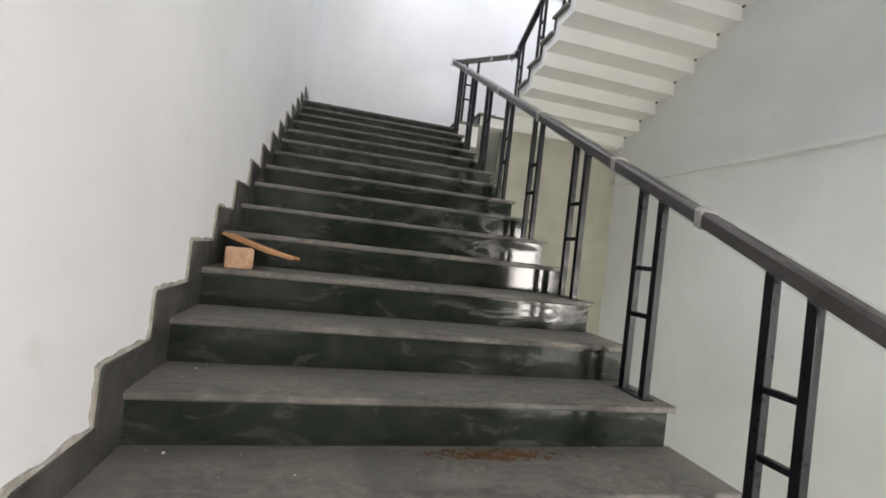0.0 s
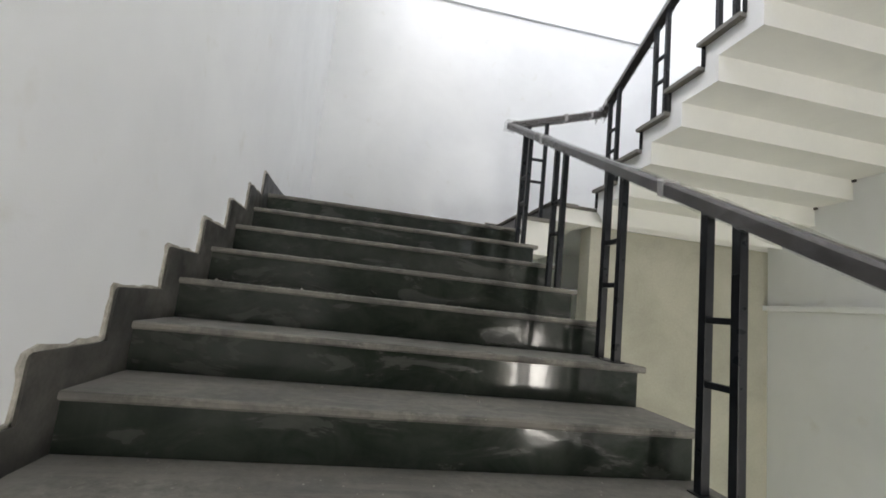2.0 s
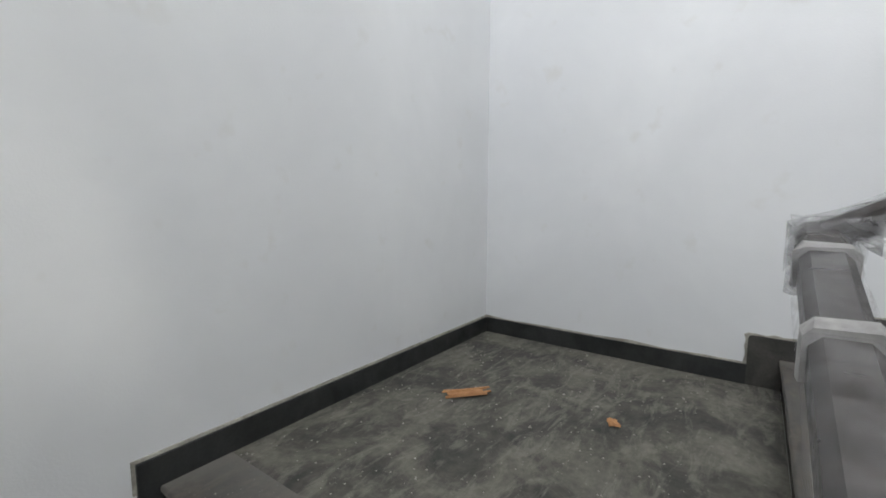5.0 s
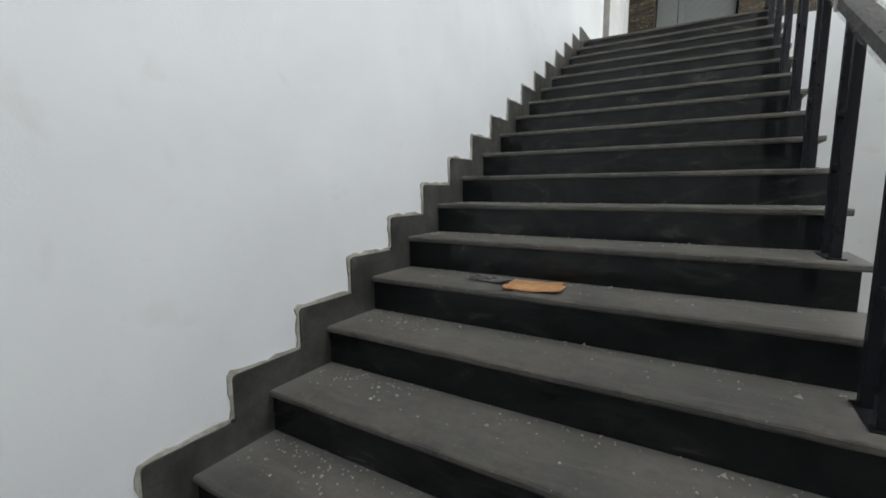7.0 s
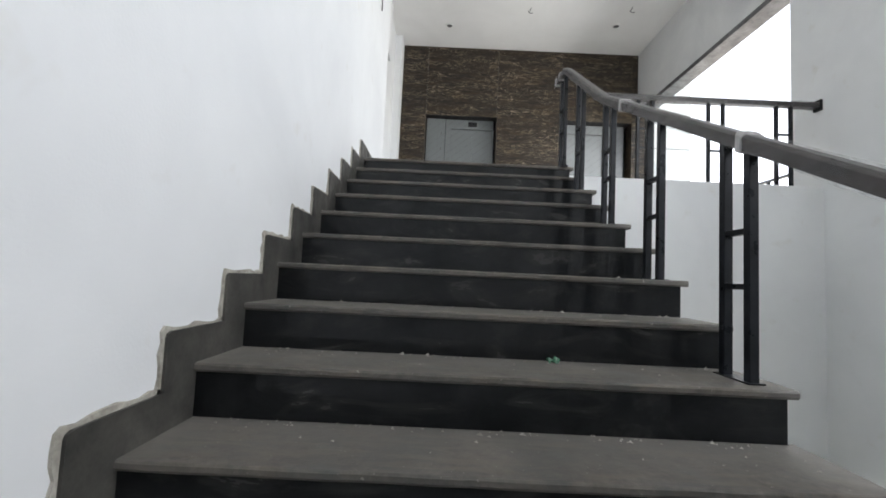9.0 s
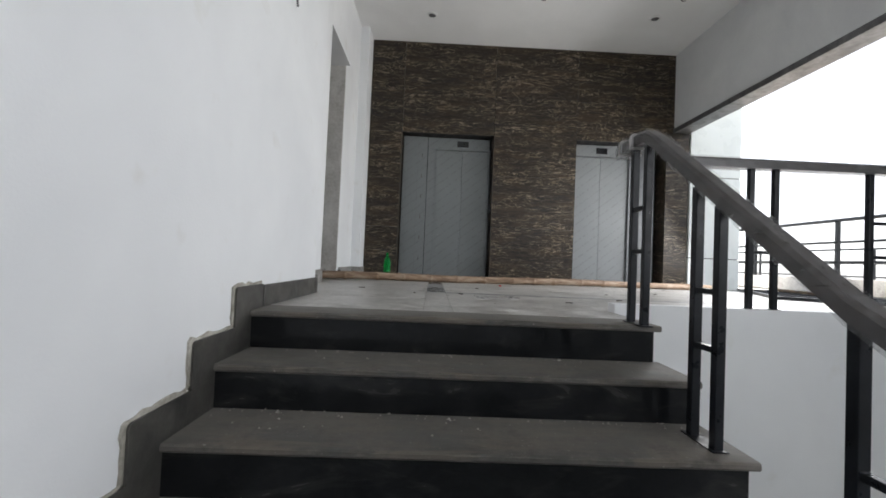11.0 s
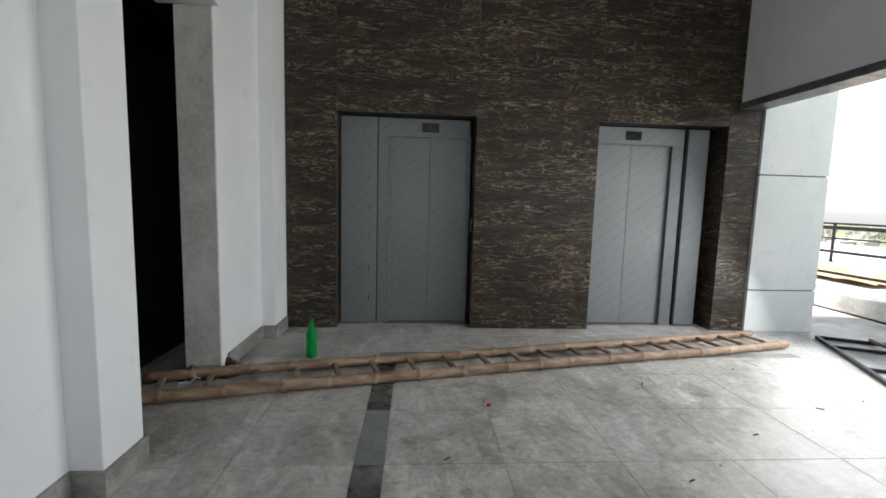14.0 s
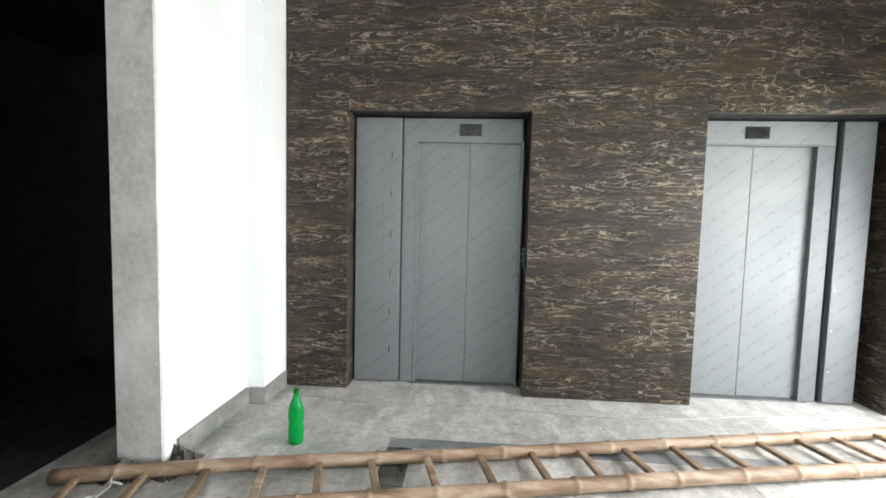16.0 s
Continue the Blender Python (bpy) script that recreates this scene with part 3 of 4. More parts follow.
skirt_piece(skirt_high, XR, -1, YB, Y2 + 0.18, ZB - 0.005, ZB + HS, 500, M_SKIRT_DARK)
for k in range(1, 20):
    y = Y2 - (k - 1) * T2
    ya = y + 0.18
    yb = ya - T2 if k < 19 else y - 0.12
    skirt_piece(skirt_high, XR, -1, ya, yb, ZB + (k - 1) * R, ZB + k * R + HS, 500 + k)
skirt_back = tagged(thing("baseboard", "dark stone skirting along the back wall of the landing", "baseboard", (0, 0, 0)), kind="structure")
for x0, x1, z in ((0.018, W1 - 0.08, 0.0), (W1 - 0.08, W1 + T1 - 0.08, R), (W1 + T1 - 0.08, XR - 0.018, ZB)):
    keep(part("skirting", box(x0, x1, YB - 0.018, YB, z - 0.06, z + HS, 0.004), M_SKIRT_DARK, skirt_back), skirt_back)
    keep(part("mortar", box(x0 - 0.012, x1, YB - 0.008, YB, z, z + HS + 0.012), M_GROUT, skirt_back, "ragged cement smear"), skirt_back)


# ---------------------------------------------------------------- railings
XRAIL1 = 2.03
XRAIL2 = 2.98
RW, RH = 0.074, 0.062
ZR1 = 1.065                     # rail centre where the lower rail ends
ZR2 = 1.37
YRC = 0.35


def rail1_z(y):
    return ZR1 + (y - YRC) * S1


def rail2_z(y):
    return ZR2 + (YRC - y) * (S2 - 0.013)


def rail2_top(x, y):
    """Underside of the upper rail: a little steeper over the last steps."""
    return rail2_z(y) - 0.02 if y > -4.55 else rail2_z(-4.55) - 0.02 + (-4.55 - y) * 0.66


def post_pair(parent, pts, z_rail, w=0.034):
    """Two upright square bars with two short rungs; pts: their feet."""
    for (x, y, z) in pts:
        keep(part("post", bar((x, y, z), (x, y, z_rail(x, y)), w, w, 0.003), M_IRON, parent), parent)
    (xa, ya, za), (xb, yb, zb) = pts
    zr = min(z_rail(xa, ya), z_rail(xb, yb))
    z0 = max(za, zb)
    for f in (0.40, 0.64):
        z = z0 + (zr - z0) * f
        keep(part("rung", bar((xa, ya, z), (xb, yb, z), 0.026, 0.022, 0.003), M_IRON, parent), parent)
    dx, dy = abs(xb - xa) / 2 + 0.03, abs(yb - ya) / 2 + 0.03
    keep(part("foot_plate", box((xa + xb) / 2 - dx, (xa + xb) / 2 + dx, (ya + yb) / 2 - dy, (ya + yb) / 2 + dy, z0 - 0.003, z0 + 0.004), M_IRON, parent), parent)


def rail_run(parent, pts, seed, tapes=(), film=M_FILM):
    keep(part("handrail", sweep(pts, RW, RH), M_WOOD, parent, "dark brown wooden handrail"), parent)
    if film:
        fine = []
        for a, b in zip(pts, pts[1:]):
            fine += along(a, b, 0.11)[:-1]
        fine.append(Vector(pts[-1]))
        keep(part("plastic_wrap", sweep(fine, RW, RH, 0.007, 0.004, seed), film, parent, "wrinkled clear plastic film"), parent)
    for p, d in tapes:
        p, d = Vector(p), Vector(d).normalized()
        keep(part("tape", sweep([p - d * 0.015, p, p + d * 0.015], RW, RH, 0.0085, 0.002, seed + 7), M_TAPE, parent, "pale packing tape"), parent)


rail_low = thing("stair_railing", "black iron stair railing with plastic-wrapped dark wooden handrail", "railing", (XRAIL1, -3, -1.5), "railings of the stairs")
yb0 = Y1 - N1 * T1 - 0.2
rail_run(rail_low, [(XRAIL1, yb0, rail1_z(yb0)), (XRAIL1, -2.95, rail1_z(-2.95))], 1, film=M_FILM_THIN)
rail_run(rail_low, [(XRAIL1, -2.95, rail1_z(-2.95)), (XRAIL1, YRC, ZR1)], 5,
         [((XRAIL1, y, rail1_z(y)), (0, 1, S1)) for y in (-5.55, -4.55, -3.95, -2.92, -1.92, -0.55)])
for k in range(1, N1, 2):
    y = Y1 - k * T1
    post_pair(rail_low, [(XRAIL1, y + 0.07, -k * R), (XRAIL1, y + 0.21, -k * R)], lambda x, yy: rail1_z(yy) - 0.02)

rail_mid = thing("landing_railing", "short black iron landing railing with wrapped handrail", "railing", (2.3, YRC, R), "railings of the stairs")
rail_run(rail_mid, [(XRAIL1, YRC, ZR1), (XRAIL2, YRC, ZR2)], 2, [((2.58, YRC, ZR1 + 0.18), (1, 0, 0.3))])
slope_m = (ZR2 - ZR1) / (XRAIL2 - XRAIL1)
post_pair(rail_mid, [(2.22, YRC, R), (2.40, YRC, R)], lambda x, y: ZR1 + (x - XRAIL1) * slope_m - 0.02)

rail_high = thing("stair_railing", "black iron railing of the upper flight, handrail wrapped in plastic", "railing", (XRAIL2, -2.5, 2), "railings of the stairs")
YT = -5.57
ZRT = ZT + 0.96
mid = [(XRAIL2, YRC, ZR2), (XRAIL2, -4.55, rail2_z(-4.55)), (XRAIL2, YT + 0.05, ZRT - 0.075), (XRAIL2, YT - 0.03, ZRT - 0.03), (XRAIL2, YT - 0.12, ZRT - 0.02), (XRAIL2, YT - 0.34, ZRT - 0.02)]
rail_run(rail_high, mid, 3, [((XRAIL2, y, rail2_z(y)), (0, -1, S2)) for y in (-0.9, -2.0, -3.1, -4.2)] + [((XRAIL2, YT - 0.29, ZRT - 0.02), (0, -1, 0)), ((XRAIL2, YT - 0.16, ZRT - 0.02), (0, -1, 0))])
for k in range(1, 18, 2):
    y = Y2 - (k - 1) * T2
    post_pair(rail_high, [(XRAIL2, y - 0.07, ZB + k * R), (XRAIL2, y - 0.21, ZB + k * R)], rail2_top)

post_pair(rail_high, [(XRAIL2, -5.62, ZT), (XRAIL2, -5.76, ZT)], lambda x, yy: ZRT - 0.045)

YP = -6.28
rail_well = thing("well_railing", "black iron railing along the edge of the stair well", "railing", (1.4, YP + 0.03, ZT), "railings of the stairs")
ZW = ZT + 0.055                 # top of the upstand
rail_run(rail_well, [(2.50, YP + 0.05, ZT + 0.98), (0.03, YP + 0.05, ZT + 0.98)], 4)
for x in (2.01, 1.23, 0.48):
    post_pair(rail_well, [(x, YP + 0.05, ZW), (x - 0.16, YP + 0.05, ZW)], lambda xx, yy: ZT + 0.96)
keep(part("wall_flange", box(0.0, 0.03, YP + 0.0, YP + 0.10, ZT + 0.92, ZT + 1.04, 0.004), M_IRON, rail_well), rail_well)


def crumple(parent, at, size, seed, film=M_FILM):
    """Loose bunched-up film round a joint of the handrail."""
    bm = bmesh.new()
    bmesh.ops.create_cube(bm, size=1)
    bmesh.ops.subdivide_edges(bm, edges=bm.edges[:], cuts=6, use_grid_fill=True)
    for w in bm.verts:
        n = noise.noise(w.co * 4.0 + Vector((seed, 0, 0))) * 0.12 + noise.noise(w.co * 7.0 + Vector((0, seed, 0))) * 0.08
        w.co *= 1.0 + n
        w.co = Vector((w.co.x * size[0], w.co.y * size[1], w.co.z * size[2])) + Vector(at)
    keep(part("loose_film", bm, film, parent, "bunched clear plastic film", smooth=True), parent)


crumple(rail_high, (XRAIL2 - 0.01, YRC - 0.01, ZR2), (0.104, 0.106, 0.084), 3)


def flap(parent, a, b, drop, seed, film):
    """A loose end of film hanging from a to b, creased and uneven below."""
    a, b = Vector(a), Vector(b)
    side = (b - a).cross(Vector((0, 0, 1))).normalized()
    bm = bmesh.new()
    rows = []
    for i in range(9):
        u = i / 8
        d = drop * (0.65 + 0.35 * math.sin(u * 5.1 + seed))
        rows.append([bm.verts.new(a.lerp(b, u) + side * (0.014 * math.sin(u * 11 + v * 2 + seed) * v / 5) - Vector((0, 0, d * v / 5))) for v in range(6)])
    for r0, r1 in zip(rows, rows[1:]):
        for v in range(5):
            bm.faces.new((r0[v], r1[v], r1[v + 1], r0[v + 1]))
    bmesh.ops.solidify(bm, geom=bm.faces[:], thickness=0.0012)
    keep(part("film_flap", bm, film, parent, "hanging loose end of plastic film", smooth=True), parent)


XC = XRAIL2 - RW / 2 - 0.009
flap(rail_high, (XC, YRC + 0.05, ZR2 + 0.02), (XC, YRC - 0.09, ZR2 + 0.05), 0.14, 1, M_FILM_CLOUDY)
flap(rail_high, (XRAIL2 + RW / 2 + 0.008, YRC - 0.10, ZR2 + 0.08), (XRAIL2 + RW / 2 + 0.008, YRC + 0.05, ZR2 + 0.03), 0.12, 2, M_FILM_CLOUDY)
flap(rail_high, (XRAIL2 - 0.03, YT - 0.20, ZRT - 0.045), (XRAIL2 - 0.03, YT - 0.33, ZRT - 0.04), 0.06, 3, M_FILM_CLOUDY)
for p, d in (((XRAIL2 - 0.13, YRC, ZR2 - 0.13 * slope_m), (1, 0, slope_m)), ((XRAIL2, YRC - 0.13, rail2_z(YRC - 0.13)), (0, -1, S2))):
    p, d = Vector(p), Vector(d).normalized()
    keep(part("tape", sweep([p - d * 0.012, p, p + d * 0.012], RW, RH, 0.0082, 0.003, 71), M_TAPE, rail_high, "pale packing tape"), rail_high)
crumple(rail_low, (XRAIL1, YRC, ZR1), (0.108, 0.108, 0.085), 5)
crumple(rail_high, (XRAIL2, YT - 0.23, ZRT - 0.03), (0.10, 0.20, 0.095), 8, M_FILM_THIN)

# ---------------------------------------------------------------- upper lobby shell
structure("floor_lobby", box(-2.495, 6.01, -11.26, YP, ZT - 0.30, ZT - 0.004), M_CONC, "concrete slab under the lobby floor tiles", "floor")
structure("wall_well", box(-0.026, W2, YP, YP + 0.10, 0.45, ZT + 0.055), M_WALL, "white painted parapet wall closing the stair well", "wall")
structure("wall_well_side", box(W2 + 0.03, XR, Y2 - 18 * T2 - 0.5, Y2 - 18 * T2 - 0.25, 0.45, ZT - 0.30), M_WALL, "white painted wall below the lobby edge", "wall")
floor_lobby = bpy.data.objects["floor_lobby"]
structure("floor_lobby_edge", box(W2, XR, YP + 0.002, -5.872, ZT - 0.30, ZT - 0.004), M_CONC, "concrete slab at the head of the stairs", "floor")
SITE = LOBBY
XS = XR + 0.40
structure("wall_lobby_recess", box(XS, XS + 0.3, -7.159, -6.312, ZT - 0.3, ZC), M_WALL, "white painted recessed lobby wall", "wall")
structure("pillar_1", box(5.173, XS + 0.3, -7.43, -7.159, ZT - 0.3, ZC, 0.006), M_WALL, "white painted pilaster beside a dark doorway", "pillar")
structure("lintel", box(5.212, XS + 0.3, -8.49, -7.43, ZT + 2.54, ZC), M_WALL, "white painted wall above the doorway", "wall")
structure("pillar_2", box(5.258, 5.50, -9.318, -8.49, ZT - 0.3, ZC, 0.004), M_WALL, "white painted wall pier with a raw concrete jamb", "pillar")
structure("jamb", box(5.261, 5.503, -8.488, -8.474, ZT, ZT + 2.53), M_JAMB, "raw unpainted concrete door jamb", "door jamb")
structure("pillar_3", box(5.138, 5.62, YM - 0.3, -9.318, ZT - 0.3, ZC, 0.004), M_WALL, "white painted corner pilaster beside the marble wall", "pillar")
# room beyond the doorway: its darkness is put into near-black surfaces
dark_room = structure("wall_dark_room", box(7.256, 7.451, -10.25, -6.255, ZT - 0.3, ZC), M_DARK, "near-black wall painted in for the darkness of the room", "wall")
structure("wall_dark_room_side", box(5.601, 7.256, -6.636, -6.446, ZT - 0.3, ZC), M_DARK, "near-black wall painted in for the darkness of the room", "wall")
structure("wall_dark_room_end", box(5.601, 7.256, -10.25, -10.059, ZT - 0.3, ZC), M_DARK, "near-black wall painted in for the darkness of the room", "wall")
structure("floor_dark_room", box(5.893, 7.256, -10.059, -6.446, ZT - 0.3, ZT - 0.01), M_DARK, "near-black floor painted in for the darkness behind the doorway", "floor")
structure("ceiling_dark_room", box(5.582, 7.256, -10.059, -6.446, ZC - 0.8, ZC - 0.6), M_DARK, "near-black ceiling painted in for the darkness of the room", "ceiling")
structure("beam", box(0.34, 0.60, YM - 0.3, -1.31, 6.17, ZC), M_BEAM, "pale grey painted downstand beam above the open side", "beam")
structure("trim_beam_track", box(0.38, 0.615, YM, -5.114, 6.10, 6.168, 0.004), M_TRACK, "dark grey metal track under the beam", "trim")

# skirting of the lobby
HB = 0.12
keep(part("skirting", box(XR - 0.018, XR, -6.277, -5.36, ZT, ZT + 0.10, 0.003), M_SKIRT, skirt_high), skirt_high)
lob_skirt = tagged(thing("baseboard", "grey stone skirting with grout edge round the lobby", "baseboard", (0, 0, 0)), kind="structure")
for x0, x1, y0, y1 in ((XR - 0.018, XS, -6.298, -6.28), (XS - 0.018, XS, -7.16, -6.30), (5.155, XS - 0.018, -7.159, -7.141), (5.155, 5.173, -7.44, -7.159),
                       (5.240, 5.258, -9.30, -8.58), (5.12, 5.240, -9.318, -9.300), (5.12, 5.138, YM + 0.02, -9.318)):
    keep(part("skirting", box(x0, x1, y0, y1, ZT, ZT + HB, 0.003), M_SKIRT2, lob_skirt), lob_skirt)

# marble wall in slabs round the two lifts
marble_wall = structure("wall_marble", box(-0.124, 5.62, YM - 0.60, YM - 0.50, ZT - 0.3, ZC), M_CONC, "wall clad in dark brown veined marble slabs", "wall")
L1A, L1B, L2A, L2B = 3.295, 4.651, 0.709, 2.062
ZO = ZT + 2.13
cols = [(L1B, 5.136, (ZT, ZT + 0.72, ZT + 1.44, ZO, 6.52, ZC)), (L1A, L1B, (ZO, 6.50, ZC)), (L2B, L1A, (ZT, 4.58, 5.34, 6.12, 6.52, ZC)), (L2A, L2B, (ZO, 6.50, ZC)), (0.36, L2A, (ZT, 4.59, 4.96, 5.53, 6.17, 6.66, ZC))]
for x0, x1, zs in cols:
    for z0, z1 in zip(zs, zs[1:]):
        part("slab", box(x0 + 0.001, x1 - 0.001, YM - 0.03, YM + random.uniform(-0.002, 0.002), z0 + 0.001, z1 - 0.001, 0.0015), M_MARBLE, marble_wall)
for x0, x1 in ((L1A, L1A - 0.03), (L1B, L1B + 0.03), (L2A, L2A - 0.03), (L2B, L2B + 0.03)):
    part("reveal", box(x0, x1, YM - 0.30, YM - 0.031, ZT, ZO), M_MARBLE, marble_wall)
# undersides in near-black: the shade below the lintels is in the colour
for x0, x1 in ((L1A, L1B), (L2A, L2B)):
    part("reveal", box(x0, x1, YM - 0.30, YM - 0.031, ZO, ZO + 0.03), M_DARK, marble_wall)


# ---------------------------------------------------------------- lifts
def lift(name, label, x_side, side_w, x_frame, x_d0, x_d1, mats, flip):
    """A lift entrance: header, door frame, two leaves, side panel, display. x_side..: spans along x at the face y."""
    y = YM - 0.20
    e = thing(name, label, "lift", ((x_d0 + x_d1) / 2, y, ZT), "lifts of the lobby")
    zd = ZT + 1.94
    lo, hi = min(x_d0, x_d1), max(x_d0, x_d1)
    xm = (lo + hi) / 2
    P = lambda n, bm, m, lab="": keep(part(n, bm, m, e, lab), e)
    P("door_leaf", box(lo, xm - 0.002, y - 0.05, y - 0.025, ZT + 0.012, zd, 0.002), mats[0])
    P("door_leaf", box(xm + 0.002, hi, y - 0.05, y - 0.025, ZT + 0.012, zd, 0.002), mats[0])
    fa, fb = sorted(x_frame)
    P("header", box(min(lo, fa), max(hi, fb), y - 0.06, y + 0.012, zd, ZO - 0.012, 0.004), mats[0])
    if flip:
        P("door_frame", box(fa, lo, y - 0.06, y + 0.012, ZT, zd, 0.004), mats[1])
    else:
        P("door_frame", box(hi, fb, y - 0.06, y + 0.012, ZT, zd, 0.004), mats[1])
    a, b = sorted((x_side, x_side + side_w))
    P("side_panel", box(a, b, y - 0.02, y + 0.045, ZT + 0.015, ZO - 0.015, 0.006), mats[2])
    for i in range(6 if not flip else 3):
        z = ZT + 0.25 + i * 0.31
        P("screw", box((a + 0.07) if not flip else (b - 0.03), (a + 0.078) if not flip else (b - 0.022), y + 0.044, y + 0.047, z, z + (0.055 if not flip else 0.01)), M_TWIG if not flip else M_TAPE)
    xd = xm
    d = P("display", box(xd - 0.085, xd + 0.085, y + 0.010, y + 0.020, zd + 0.045, zd + 0.135, 0.002), M_BOARD, "black lift display")
    for dx in (-0.035, 0.0, 0.035):
        keep(part("segment", box(xd + dx - 0.012, xd + dx + 0.012, y + 0.0195, y + 0.0215, zd + 0.07, zd + 0.11), M_GLYPH, d), e)
    # solid near-black strip, drawn in as the shade between panel and frame
    gx = (b + 0.004) if flip else (a - 0.012)
    P("gap_shade_strip", box(gx, gx + 0.010, y - 0.02, y + 0.016, ZT + 0.01, ZO - 0.01), M_DARK)
    P("casing", box(hi - 0.004, hi + 0.012, y - 0.05, y + 0.018, ZT + 0.01, zd + 0.012, 0.002), mats[1])
    P("casing", box(lo - 0.012, lo + 0.004, y - 0.05, y + 0.018, ZT + 0.01, zd + 0.012, 0.002), mats[1])
    P("header_lip", box(lo, hi, y - 0.03, y + 0.018, zd - 0.004, zd + 0.010, 0.002), mats[1])
    if not flip:
        for xl in (lo + 0.075, hi - 0.075):
            for i in range(8):
                P("print_mark", box(xl - 0.005, xl + 0.005, y - 0.0252, y - 0.0242, ZT + 0.22 + i * 0.21, ZT + 0.235 + i * 0.21), M_STRIP_GREY)
        P("film_edge", box(a + 0.135, a + 0.138, y + 0.0448, y + 0.0458, ZT + 0.03, ZO - 0.03), M_TRACK)
    P("jamb_return", box(min(lo, a) + 0.004, max(hi, b) - 0.004, y - 0.115, y - 0.075, ZT, ZO - 0.012), mats[1])
    P("sill", box(lo - 0.05, hi + 0.05, y - 0.06, y + 0.03, ZT - 0.002, ZT + 0.010), M_TRACK)
    return e


lift("lift", "steel lift doors under pale protective film with a side panel", 4.275, 0.36, (4.145, 4.275), 3.335, 4.145, (M_LIFT, M_LIFT, M_LIFT), False)
lift("lift", "steel lift doors with open dark gap and bare side panel", 0.80, 0.225, (1.05, 1.175), 1.175, 2.045, (M_LIFT_B, M_STEEL, M_STEEL), True)
# backing whose near-black colour supplies the shade beside the lift panels
structure("wall_lift_back", box(0.558, 5.017, YM - 0.49, YM - 0.31, ZT, ZO + 0.1), M_DARK, "near-black wall painted in for the shade behind the lift doors", "wall")
call = thing("call_panel", "small black lift call panel beside the steel doors", "button panel", (3.31, YM - 0.05, 4.85))
keep(part("plate", box(3.302, 3.315, YM - 0.13, YM - 0.03, 4.78, 4.93, 0.002), M_BOARD, call), call)
for z in (4.82, 4.87):
    keep(part("button", box(3.314, 3.32, YM - 0.10, YM - 0.065, z, z + 0.03, 0.002), M_GLYPH, call), call)

# pale clad column at the open corner
col = thing("clad_column", "pale blue-white clad corner column with dark joints", "column", (0.0, -10.3, ZT))
for z0, z1 in ((ZT, 4.245), (4.257, 5.45), (5.462, 6.64), (6.652, 7.9)):
    keep(part("panel", box(-0.406, 0.353, -10.63, YM + 0.03, z0, z1, 0.003), M_PANEL, col), col)
keep(part("core", box(-0.391, 0.338, -10.62, YM + 0.015, ZT, 7.7), M_DARK, col), col)

# ceiling lights, off
dl = thing("downlight", "round white recessed ceiling light, off", "ceiling light", (4.27, -8.95, ZC), "downlights")
def ring(r0, r1, z0, z1, seg=24):
    bm = bmesh.new()
    vs = []
    for k in range(seg):
        a = k * math.tau / seg
        vs.append([bm.verts.new((r * math.cos(a), r * math.sin(a), z)) for r, z in ((r0, z1), (r0, z0), (r1, z0), (r1, z1))])
    for k in range(seg):
        p, q = vs[k], vs[(k + 1) % seg]
        for j in range(3):
            bm.faces.new((p[j], q[j], q[j + 1], p[j + 1]))
    bmesh.ops.recalc_face_normals(bm, faces=bm.faces)
    return bm
SITE = None
part("rim", ring(0.055, 0.085, -0.012, 0.0), M_CEIL, dl)
part("lens", tube([(0, 0, -0.006), (0, 0, -0.001)], [0.054, 0.054], 20), M_TRACK, dl, "dull grey lens")
copy_thing(dl, pose(*on_site(1.4, -8.75, ZC)))
copy_thing(dl, pose(*on_site(2.8, -7.2, ZC)))

# ---------------------------------------------------------------- terrace and distance
SITE = LOBBY
structure("floor_terrace", box(-14, -1.67, -40, 6, ZT - 0.3, ZT + 0.02), M_TERR, "pale screed terrace beyond the kerb", "floor")
structure("floor_walkway", box(-1.669, -0.41, -40, -10.252, ZT - 0.3, ZT - 0.002), M_TERR, "pale screed walkway beside the clad column", "floor")
structure("kerb", box(-1.93, -1.67, -40, 4, ZT - 0.1, ZT + 0.24, 0.01), M_CONC, "low concrete kerb under the terrace railing", "kerb")


def terrace_rail(x, y0, y1, label, step, z0=ZT + 0.24, h=0.85):
    e = thing("terrace_railing", label, "railing", (x, (y0 + y1) / 2, z0), "terrace railings")
    for f in (1.0, 0.62, 0.28):
        keep(part("rail", bar((x, y0, z0 + h * f), (x, y1, z0 + h * f), 0.05, 0.05 if f == 1 else 0.035), M_IRON, e), e)
    y = y0 + 0.3
    while y < y1:
        keep(part("post", bar((x, y, z0), (x, y, z0 + h), 0.05, 0.05), M_IRON, e), e)
        keep(part("base_plate", box(x - 0.07, x + 0.07, y - 0.07, y + 0.07, z0, z0 + 0.012), M_IRON, e), e)
        y += step
    return e


terrace_rail(-1.80, -39, 3.8, "black tubular iron railing on a concrete kerb", 1.62)
terrace_rail(-7.0, -39, 3.8, "black tubular iron railing at the far terrace edge", 1.9, ZT + 0.02, 1.0)
tarp = thing("tarpaulin", "crumpled orange tarpaulin lying on the terrace", "tarpaulin", (-4.6, -13.6, ZT + 0.02))
bm = bmesh.new()
bmesh.ops.create_grid(bm, x_segments=26, y_segments=16, size=1)
for v in bm.verts:
    a = 0.10 * noise.noise((v.co.x * 2.3, v.co.y * 2.3, 3)) + 0.06 * noise.noise((v.co.x * 6, v.co.y * 6, 9))
    v.co.z = 0.10 + a + 0.10 * (1 - min(1, v.co.length))
    v.co.x *= 0.9
    v.co.y *= 1.7
SITE = None
